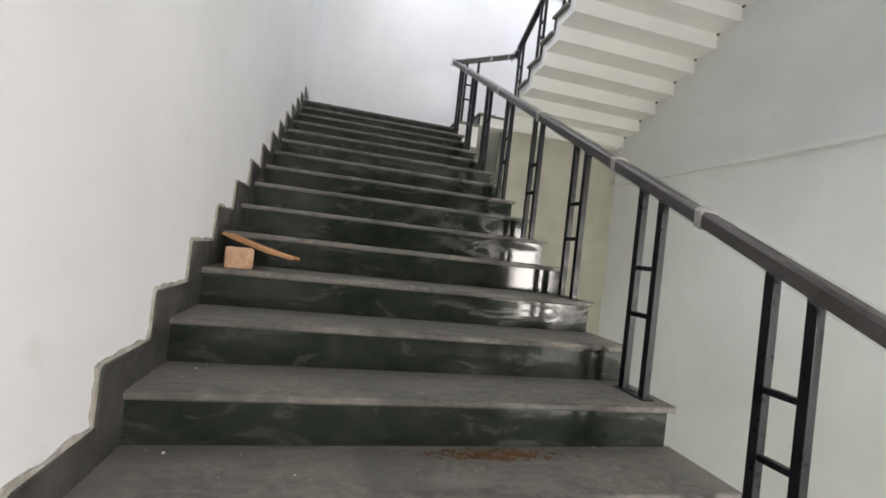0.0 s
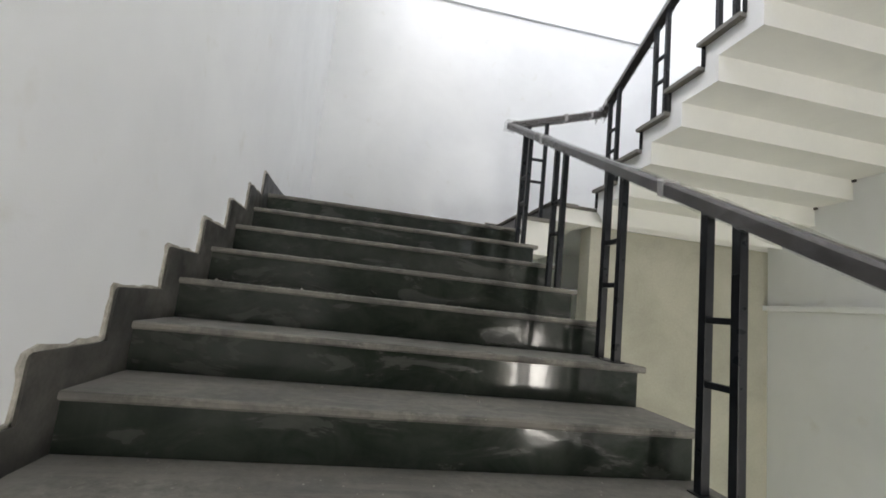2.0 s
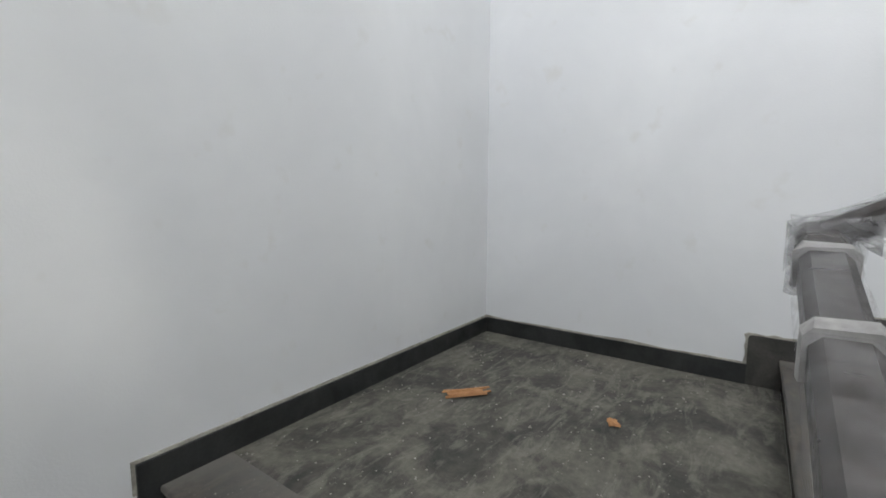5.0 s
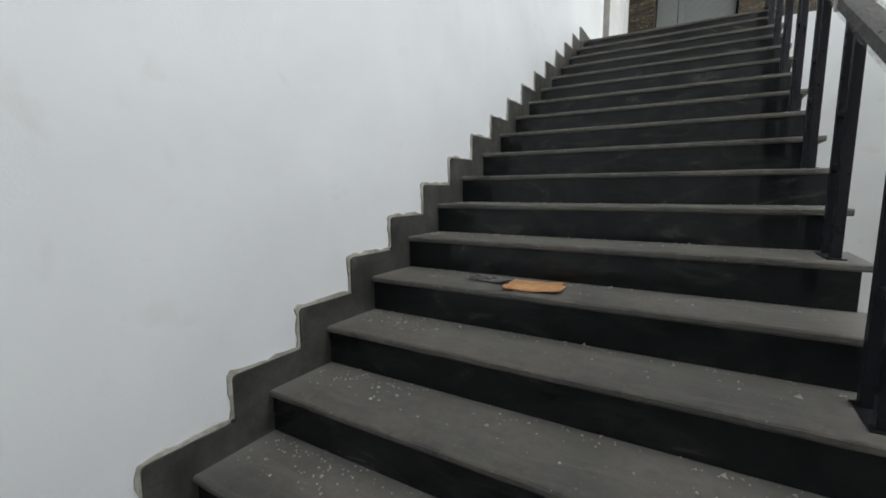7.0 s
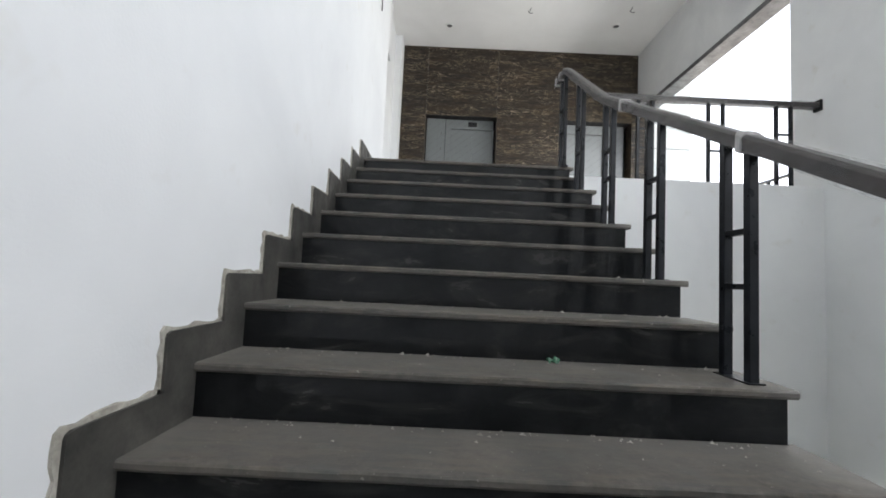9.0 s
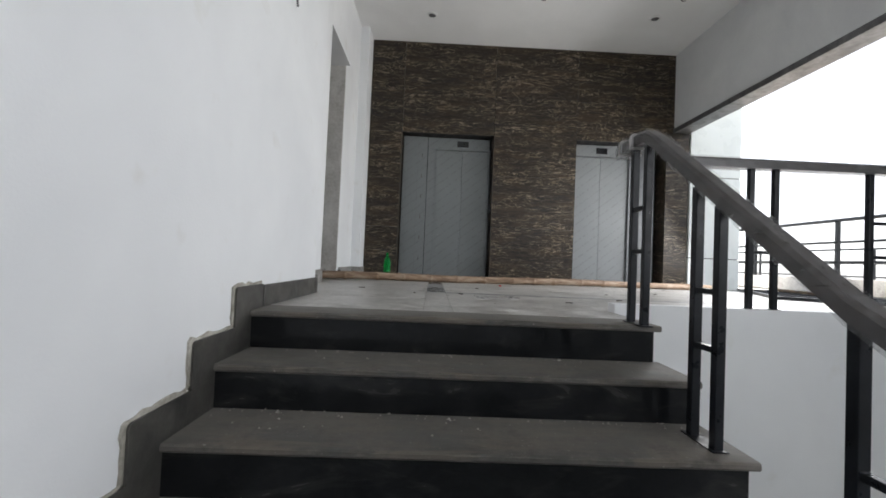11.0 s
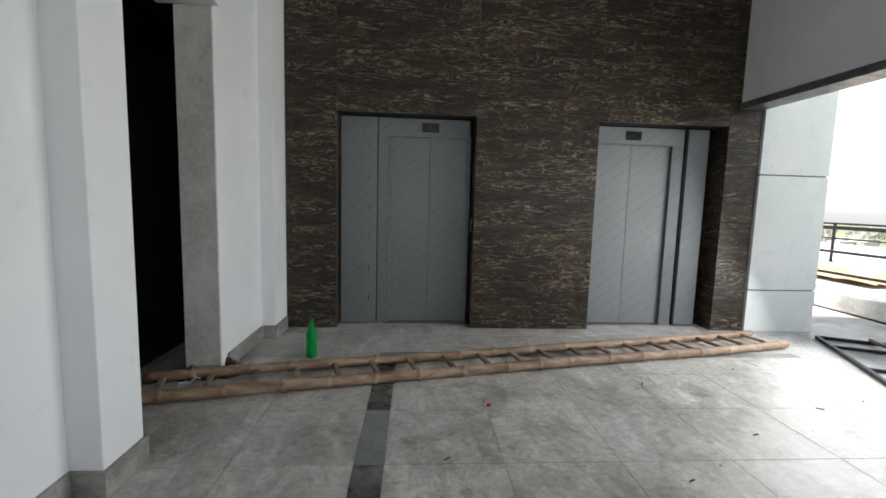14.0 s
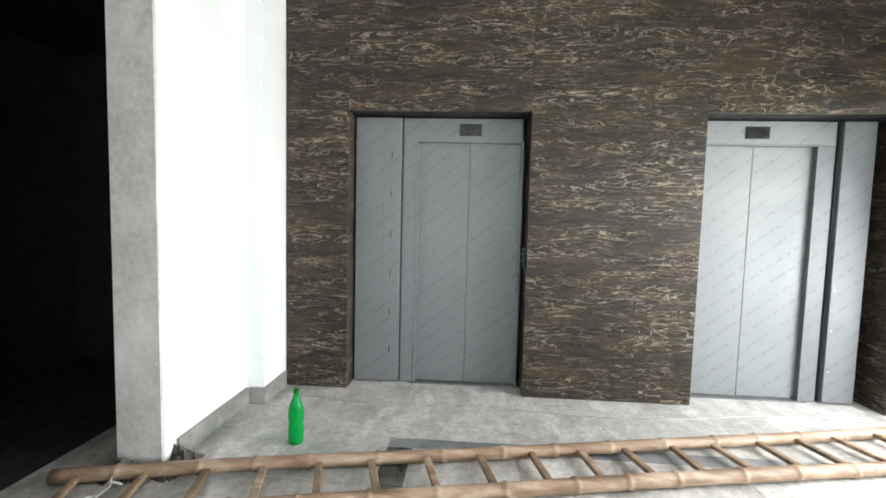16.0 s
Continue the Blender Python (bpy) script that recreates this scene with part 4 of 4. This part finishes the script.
part("sheet", bm, M_TARP, tarp, smooth=True)

structure("ground", box(-900, 900, -900, 900, -14.2, -14.0), M_GROUND, "far dry plain with fields and scrub", "ground")
rnd = random.Random(5)
bm = bmesh.new()
for _ in range(520):
    a, d = radians(rnd.uniform(180, 275)), 70 + 620 * rnd.random() ** 1.2
    x, y = d * math.cos(a), d * math.sin(a)
    w, h, q = rnd.uniform(4, 11), rnd.uniform(3, 7), rnd.uniform(4, 11)
    add_box(bm, x, x + w, y, y + q, -14, -14 + h)
    add_box(bm, x + 0.3, x + w * 0.4, y + 0.3, y + q * 0.4, -14 + h, -14 + h + 1.6)
tagged(mesh_ob("far_houses", bm, M_HOUSE), "pale low houses of a distant town", "houses", kind="stuff")
bm = bmesh.new()
for _ in range(330):
    a, d = radians(rnd.uniform(180, 275)), 45 + 420 * rnd.random() ** 1.5
    cx, cy = d * math.cos(a), d * math.sin(a)
    s = rnd.uniform(1.6, 4.0)
    for _ in range(46):
        u, v, w = rnd.gauss(0, 0.5), rnd.gauss(0, 0.5), rnd.gauss(0, 0.38)
        p = Vector((cx + u * s, cy + v * s, -14 + s * 1.5 + w * s))
        f = [bm.verts.new(p + Vector((rnd.uniform(-1, 1), rnd.uniform(-1, 1), rnd.uniform(-1, 1))) * 0.42 * s * 0.5) for _ in range(4)]
        bm.faces.new(f[:3])
        bm.faces.new((f[0], f[2], f[3]))
tagged(mesh_ob("far_trees", bm, M_LEAF), "dusty green trees among distant houses", "trees", kind="stuff")

# ---------------------------------------------------------------- lower lobby, glimpsed below
structure("floor_lower_lobby", box(-3, 5.9, -10.4, -6.3, ZL - 0.3, ZL), M_TILE, "grey tiled floor of the lobby below", "floor")
structure("ceiling_lower_lobby", box(0, 5.9, -10.4, YP - 0.0, 0.20, 0.44), M_CEIL, "white ceiling of the lobby below", "ceiling")
structure("wall_marble_lower", box(0.46, 4.25, YM - 0.3, YM, ZL, 0.20), M_MARBLE, "brown veined marble wall of the lobby below", "wall")
structure("wall_marble_lower_top", box(4.25, 5.6, YM - 0.3, YM, ZL + 2.25, 0.20), M_MARBLE, "brown veined marble above a bright doorway below", "wall")
structure("wall_lower_east", box(5.27, 5.6, YM, -6.26, ZL, 0.20), M_WALL, "white painted wall added to close the lobby below", "wall")
# unseen wall, added to keep western daylight off the stair wall
structure("wall_lower_west_blocker", box(-0.25, 0.0, YM, -6.62, ZL, 0.20), M_WALL, "white painted wall added to close the lobby below", "wall")
structure("column_lower", box(-0.39, 0.455, -10.8, YM - 0.04, ZL, 0.3), M_PANEL, "pale clad column of the lobby below", "column")
structure("floor_under_stairs", box(0.0, XR, -6.3, YB, ZL - 4.2, ZL - 4.0), M_LAND, "dusty floor under the stairs", "floor")


# ---------------------------------------------------------------- loose things in the lobby
def bamboo_pole(p, q, r, seed):
    p, q = Vector(p), Vector(q)
    L = (q - p).length
    rd = random.Random(seed)
    pts, rad = [], []
    s, side = 0.0, (q - p).normalized().cross(Vector((0, 0, 1)))
    node = rd.uniform(0.15, 0.3)
    while s < L:
        pts.append(p.lerp(q, s / L) + side * 0.012 * math.sin(s * 1.7 + seed) + Vector((0, 0, 0.006 * math.sin(s * 2.3))))
        k = abs(s - node)
        rad.append(r * (1 - 0.12 * s / L) * (1.17 if k < 0.012 else 1.0))
        if s > node + 0.02:
            node += rd.uniform(0.26, 0.38)
        s += 0.012 if abs(s - node) < 0.035 else min(0.06, max(0.012, node - 0.03 - s))
    return tube(pts, rad, 10)


SITE = LOBBY
ladder = thing("bamboo_ladder", "long weathered bamboo ladder lying flat on the floor", "ladder", (3, -8.9, ZT))
ZA = ZT + 0.042
NA, NB = Vector((5.60, -8.00, ZA)), Vector((0.30, -9.115, ZA))
FA, FB = Vector((5.70, -8.32, ZA)), Vector((0.385, -9.445, ZA))
keep(part("side_pole", bamboo_pole(NA, NB, 0.040, 1), M_BAMBOO, ladder, smooth=True), ladder)
keep(part("side_pole", bamboo_pole(FA, FB, 0.036, 2), M_BAMBOO, ladder, smooth=True), ladder)
for i in range(19):
    f = (i + 0.45) / 19.2
    a, b = NA.lerp(NB, f), FA.lerp(FB, f + random.uniform(-0.004, 0.004))
    d = (b - a).normalized()
    keep(part("rung", bar(a - d * 0.02, b + d * 0.02, 0.038, 0.026, 0.008), M_RUNG if i % 3 else M_BAMBOO, ladder), ladder)
keep(part("rope", tube([NA.lerp(NB, 0.05) + Vector((0.02 * math.sin(i * 2.1), 0.02 * math.cos(i * 1.7), 0.03 + 0.03 * math.sin(i * 1.3))) - Vector((0, 0.03 * i, 0)) for i in range(9)], [0.005] * 9, 6), M_TAPE, ladder, "frayed pale rope"), ladder)

bottle = thing("bottle", "empty green plastic drink bottle standing on the floor", "bottle", (4.70, -8.83, ZT))
prof = [(0.0, 0.030), (0.012, 0.042), (0.03, 0.044), (0.10, 0.044), (0.125, 0.039), (0.15, 0.044), (0.20, 0.044), (0.235, 0.036), (0.265, 0.022), (0.285, 0.0145), (0.305, 0.0145)]
SITE = None
prof = [(z * LOBBY_UNIT, r * LOBBY_UNIT) for z, r in prof]
part("body", tube([(0, 0, z) for z, r in prof], [r for z, r in prof], 20), M_GREEN, bottle, smooth=True)
part("cap", tube([(0, 0, 0.336), (0, 0, 0.360)], [0.0185, 0.0185], 16), M_GREEN, bottle, "green screw cap")

SITE = LOBBY
frame_iron = thing("iron_frame", "dark rusty iron frame lying flat on the terrace floor", "metal frame", (-0.6, -8.9, ZT))
o, u, v = Vector((-0.24, -9.40, ZT + 0.02)), Vector((0.435, 0.90, 0)), Vector((-0.90, 0.435, 0))
for a, b in (((0, 0), (2.0, 0)), ((0, 1.15), (2.0, 1.15)), ((0, 0), (0, 1.15)), ((2.0, 0), (2.0, 1.15))):
    keep(part("frame_bar", bar(o + u * a[0] + v * a[1], o + u * b[0] + v * b[1], 0.035, 0.035), M_IRON, frame_iron), frame_iron)
for f in (0.32, 0.95, 1.5):
    keep(part("cross_bar", bar(o + u * f, o + u * f + v * 1.15, 0.03, 0.03), M_IRON, frame_iron), frame_iron)
keep(part("cross_bar", bar(o + v * 0.42 + Vector((0, 0, 0.03)), o + u * 1.4 + v * 0.62 + Vector((0, 0, 0.03)), 0.03, 0.03), M_RUNG, frame_iron), frame_iron)


SITE = None


# ---------------------------------------------------------------- litter
def flake(name, label, cat, x, y, z, sx, sy, th, mat, rz=0.0, tilt=0.0, seed=0):
    """A torn, slightly curled piece of card or board."""
    rd = random.Random(seed)
    bm = bmesh.new()
    bmesh.ops.create_grid(bm, x_segments=8, y_segments=6, size=0.5)
    for w in bm.verts:
        e = max(abs(w.co.x), abs(w.co.y)) > 0.49
        w.co.x += rd.uniform(-0.05, 0.05) if e else 0
        w.co.y += rd.uniform(-0.05, 0.05) if e else 0
        w.co.z = 0.010 * noise.noise((w.co.x * 3 + seed, w.co.y * 3, 0)) / max(sx, 0.02) * 0.1 + 0.03 * w.co.x ** 2
        w.co.x *= sx
        w.co.y *= sy
    r = bmesh.ops.extrude_face_region(bm, geom=bm.faces[:])
    for w in r["geom"]:
        if isinstance(w, bmesh.types.BMVert):
            w.co.z += th
    bmesh.ops.recalc_face_normals(bm, faces=bm.faces)
    ob = mesh_ob(name, bm, mat)
    ob.matrix_world = pose(x, y, z + 0.004, tilt, 0, rz)
    return tagged(ob, label, cat)


flake("cardboard", "torn orange-brown cardboard lying on a stair tread", "cardboard", 4.06, -1.51, ZB + 6 * R, 0.25, 0.20, 0.004, M_PAPER, 8, 0, 1)
flake("cardboard", "dirty grey scrap of cardboard on a stair tread", "cardboard", 4.30, -1.55, ZB + 6 * R, 0.20, 0.10, 0.003, M_STRIP, -10, 0, 2)
rd = random.Random(44)
bm = bmesh.new()
for i in range(9):
    u, v, a = rd.uniform(-0.04, 0.04), rd.uniform(-0.028, 0.028), radians(-42 + rd.uniform(-9, 9))
    L, c = rd.uniform(0.08, 0.15), Vector((3.80 + u, 1.715 + v, ZB + 0.006 + 0.004 * (i % 3)))
    d = Vector((math.cos(a), math.sin(a), rd.uniform(-0.02, 0.05)))
    bit = bar(c - d * L, c + d * L, rd.uniform(0.010, 0.022), 0.006, 0.001)
    me = bpy.data.meshes.new("bit")
    bit.to_mesh(me)
    bit.free()
    bm.from_mesh(me)
    bpy.data.meshes.remove(me)
tagged(mesh_ob("wood_splinters", bm, M_PAPER), "bundle of orange wood splinters on the landing floor", "wood scrap")
flake("cardboard", "small torn orange card chip on the landing floor", "cardboard", 3.945, 0.95, ZB, 0.07, 0.05, 0.003, M_PAPER, 30, 0, 6)
flake("plastic_scrap", "small green plastic scrap on a stair tread", "scrap", 3.63, -3.30, ZB + 11 * R + 0.004, 0.05, 0.025, 0.002, M_GREEN_SCRAP, 15, 0, 12)
plank = flake("plank_scrap", "splintered orange wood scrap leaning from one step to the next", "wood scrap", 0.31, -3.47, -11 * R + 0.13, 0.38, 0.09, 0.014, M_PAPER, -26, 0, 4)
plank.matrix_world = pose(0.235, -3.55, -11 * R + 0.105, 0, 13, -24)
brick = mesh_ob("brick", box(-0.065, 0.065, -0.045, 0.045, 0, 0.105, 0.014), M_BRICK)
brick.matrix_world = pose(0.16, -3.655, -11 * R, 0, 0, 14)
tagged(brick, "chipped tan brick standing on a stair tread", "brick")


def scatter(name, label, cat, spots, mat, size, seed):
    """Loose crumbs on given rectangles (x0, x1, y0, y1, z, how many)."""
    rd = random.Random(seed)
    bm = bmesh.new()
    for x0, x1, y0, y1, z, n in spots:
        for _ in range(n):
            p = Vector((rd.uniform(x0, x1), rd.uniform(y0, y1), z))
            s = size * rd.uniform(0.4, 1.6) * (1 if rd.random() < 0.9 else 1.8)
            q = [bm.verts.new(p + Vector((math.cos(a) * s * rd.uniform(0.6, 1), math.sin(a) * s * rd.uniform(0.6, 1), 0.0005))) for a in (0.2, 2.2, 4.3)]
            t = bm.verts.new(p + Vector((0, 0, s * rd.uniform(0.4, 0.9))))
            for i in range(3):
                bm.faces.new((q[i], q[(i + 1) % 3], t))
    bmesh.ops.recalc_face_normals(bm, faces=bm.faces)
    return tagged(mesh_ob(name, bm, mat), label, cat, kind="stuff")


def blotch(name, label, x, y, z, sx, sy, mat, seed):
    """A dried stain: many thin overlapping flakes."""
    rd = random.Random(seed)
    bm = bmesh.new()
    for i in range(260):
        u, v = rd.gauss(0, 0.45), rd.gauss(0, 0.42)
        r = rd.uniform(0.004, 0.013)
        c = Vector((x + u * sx, y + v * sy, z + 0.0012 + 0.000004 * i))
        f = [bm.verts.new(c + Vector((math.cos(a * math.tau / 7) * r * rd.uniform(0.6, 1.3), math.sin(a * math.tau / 7) * r * rd.uniform(0.5, 1.1), 0))) for a in range(7)]
        bm.faces.new(f)
    return tagged(mesh_ob(name, bm, mat), label, "stain", kind="stuff")


blotch("rust_stain", "rust-brown dried stain on a dusty stair tread", 1.28, -4.46, -14 * R, 0.24, 0.045, M_RUST, 31)
spots = [(0.05, W1 - 0.05, Y1 - k * T1 + 0.12, Y1 - k * T1 + T1 - 0.02, -k * R, 26) for k in range(1, N1)]
spots += [(W2 + 0.05, XR - 0.05, Y2 - (k - 1) * T2 - T2 + 0.02, Y2 - (k - 1) * T2 - 0.10, ZB + k * R, 60 if k < 9 else 20) for k in range(1, 19)]
spots += [(W2 + 0.05, XR - 0.05, Y2 - k * T2 + 0.01, Y2 - k * T2 + 0.07, ZB + k * R, 70) for k in range(1, 19)]
spots += [(XR - 0.5, XR - 0.05, Y2 - k * T2 + 0.01, Y2 - k * T2 + 0.22, ZB + k * R, 60) for k in range(1, 9)]
spots += [(0.05, 1.8, 0.5, YB - 0.05, 0.0, 90), (2.5, XR - 0.05, 0.5, YB - 0.05, ZB, 520)]
scatter("plaster_crumbs", "pale plaster crumbs scattered on steps and landing", "debris", spots, M_CRUMB, 0.0058, 11)
SITE = LOBBY
scatter("rubble", "dark broken concrete rubble at the foot of the raw jamb", "debris", [(5.16, 5.30, -8.60, -8.44, ZT, 90), (5.20, 5.50, -8.50, -8.40, ZT, 90)], M_RUBBLE, 0.042, 17)
scatter("floor_crumbs", "small pale crumbs on the lobby floor", "debris", [(0.5, 5.0, -9.7, -5.9, ZT, 120)], M_CRUMB, 0.006, 12)
SITE = None
for i, (x, y, r) in enumerate(((4.25, -6.55, 70), (3.9, -6.6, 120), (3.55, -6.45, 100), (2.55, -7.2, 20), (3.2, -6.2, 150), (3.0, -5.95, 40), (1.9, -7.6, 10), (2.2, -8.3, 60), (4.7, -6.9, 20), (3.7, -7.4, 30), (1.2, -7.9, 140), (2.7, -6.6, 15))):
    tw = mesh_ob("twig", bar((-0.022 - 0.008 * (i % 3), 0, 0.004), (0.022, 0.005, 0.005), 0.007, 0.006, 0.002), M_TWIG)
    tw.matrix_world = pose(*on_site(x, y, ZT), 0, 0, r)
    tagged(tw, "small dark wood splinter on the lobby floor", "splinter", "splinters")
red = mesh_ob("red_lid", tube([(0, 0, 0), (0, 0, 0.016)], [0.016, 0.015], 14), M_RED)
red.location = on_site(3.39, -7.97, ZT)
tagged(red, "red plastic bottle cap on the lobby floor", "bottle cap")
flake("plastic_bag", "crumpled clear plastic wrapper on the lobby floor", "wrapper", *on_site(3.70, -6.15, ZT + 0.01), 0.30, 0.16, 0.012, M_FILM, 12, 0, 9)
SITE = LOBBY
wire = mesh_ob("cable", tube([(5.1, -9.55, ZT + 0.01)] + [(4.95 - 0.28 * i, -9.50 + 0.05 * math.sin(i * 0.9) + (0.02 * i if i < 6 else 0.12 - 0.02 * (i - 6)), ZT + 0.006) for i in range(17)], [0.005] * 18, 6), M_TAPE)
tagged(wire, "thin pale cable lying along the lobby floor", "cable")
def wire_stub(name, label, pts):
    tagged(mesh_ob(name, tube(pts, [0.006] * len(pts), 6), M_TRACK), label, "wire")


wire_stub("wire_stub", "short electric wire stub hanging from the wall", [(XR, -5.50, 5.46), (XR - 0.03, -5.51, 5.45), (XR - 0.035, -5.53, 5.39), (XR - 0.03, -5.57, 5.34)])
for x, y in ((2.942, -8.356), (1.345, -8.222)):
    wire_stub("ceiling_wire", "curled electric wire hanging from the ceiling", [(x, y, ZC), (x + 0.02, y, ZC - 0.05), (x + 0.05, y + 0.02, ZC - 0.08), (x + 0.02, y + 0.04, ZC - 0.12), (x - 0.02, y + 0.02, ZC - 0.10)])

SITE = None

# ---------------------------------------------------------------- floor tiles of the lobby
PITCH = 0.597
meshes = {}


def tile(x0, x1, y0, y1, mat, name="tile"):
    key = (round(x1 - x0, 3), round(y1 - y0, 3), mat.name)
    if key not in meshes:
        bm = add_box(bmesh.new(), 0.0015, (x1 - x0) * LOBBY_UNIT - 0.0015, 0.0015, (y1 - y0) * LOBBY_UNIT - 0.0015, -0.012, 0.0)
        me = bpy.data.meshes.new(name)
        bm.to_mesh(me)
        bm.free()
        me.materials.append(mat)
        meshes[key] = me
    ob = new(name, meshes[key])
    ob.parent = floor_lobby
    ob.location = on_site(x0, y0, ZT + random.uniform(-0.0006, 0.0006))


xs = [4.012 - i * PITCH for i in range(10)]
rows_y = [(-5.80, -6.12), (-6.12, -6.68), (-6.79, -7.36), (-7.36, -7.92), (-7.92, -8.48), (-8.48, -8.85), (-8.96, -9.51), (-9.51, -10.0)]
cols_x = [(xs[i + 1], xs[i]) for i in range(9)] + [(4.16, 4.76), (4.76, 5.35), (5.35, 5.80)]
for y1, y0 in rows_y:
    for x0, x1 in cols_x:
        if y0 > -6.3 and x1 > 4.9:
            x1 = 4.91
        if x1 > x0:
            tile(x0, x1, y0, y1, M_TILE)
    dark = -8.9 < y0 and y1 < -6.7
    tile(4.012, 4.16, y0, y1, (M_STRIP_GREY if -7.95 < y0 < -7.4 and y1 < -7.3 else M_STRIP) if dark else M_TILE, "strip")
for x0, x1 in ((3.107, 3.415), (3.415, 4.012), (4.012, 4.16), (4.16, 4.76), (4.76, 4.91)):
    tile(x0, x1, -5.80, -5.435, M_TILE)
for yb, yt in ((-6.79, -6.68), (-8.96, -8.85)):
    for x0, x1 in cols_x + [(4.012, 4.16)]:
        tile(x0, x1, yb, yt, M_STRIP_GREY if 0.4 < x0 < 4.15 else M_TILE, "strip")
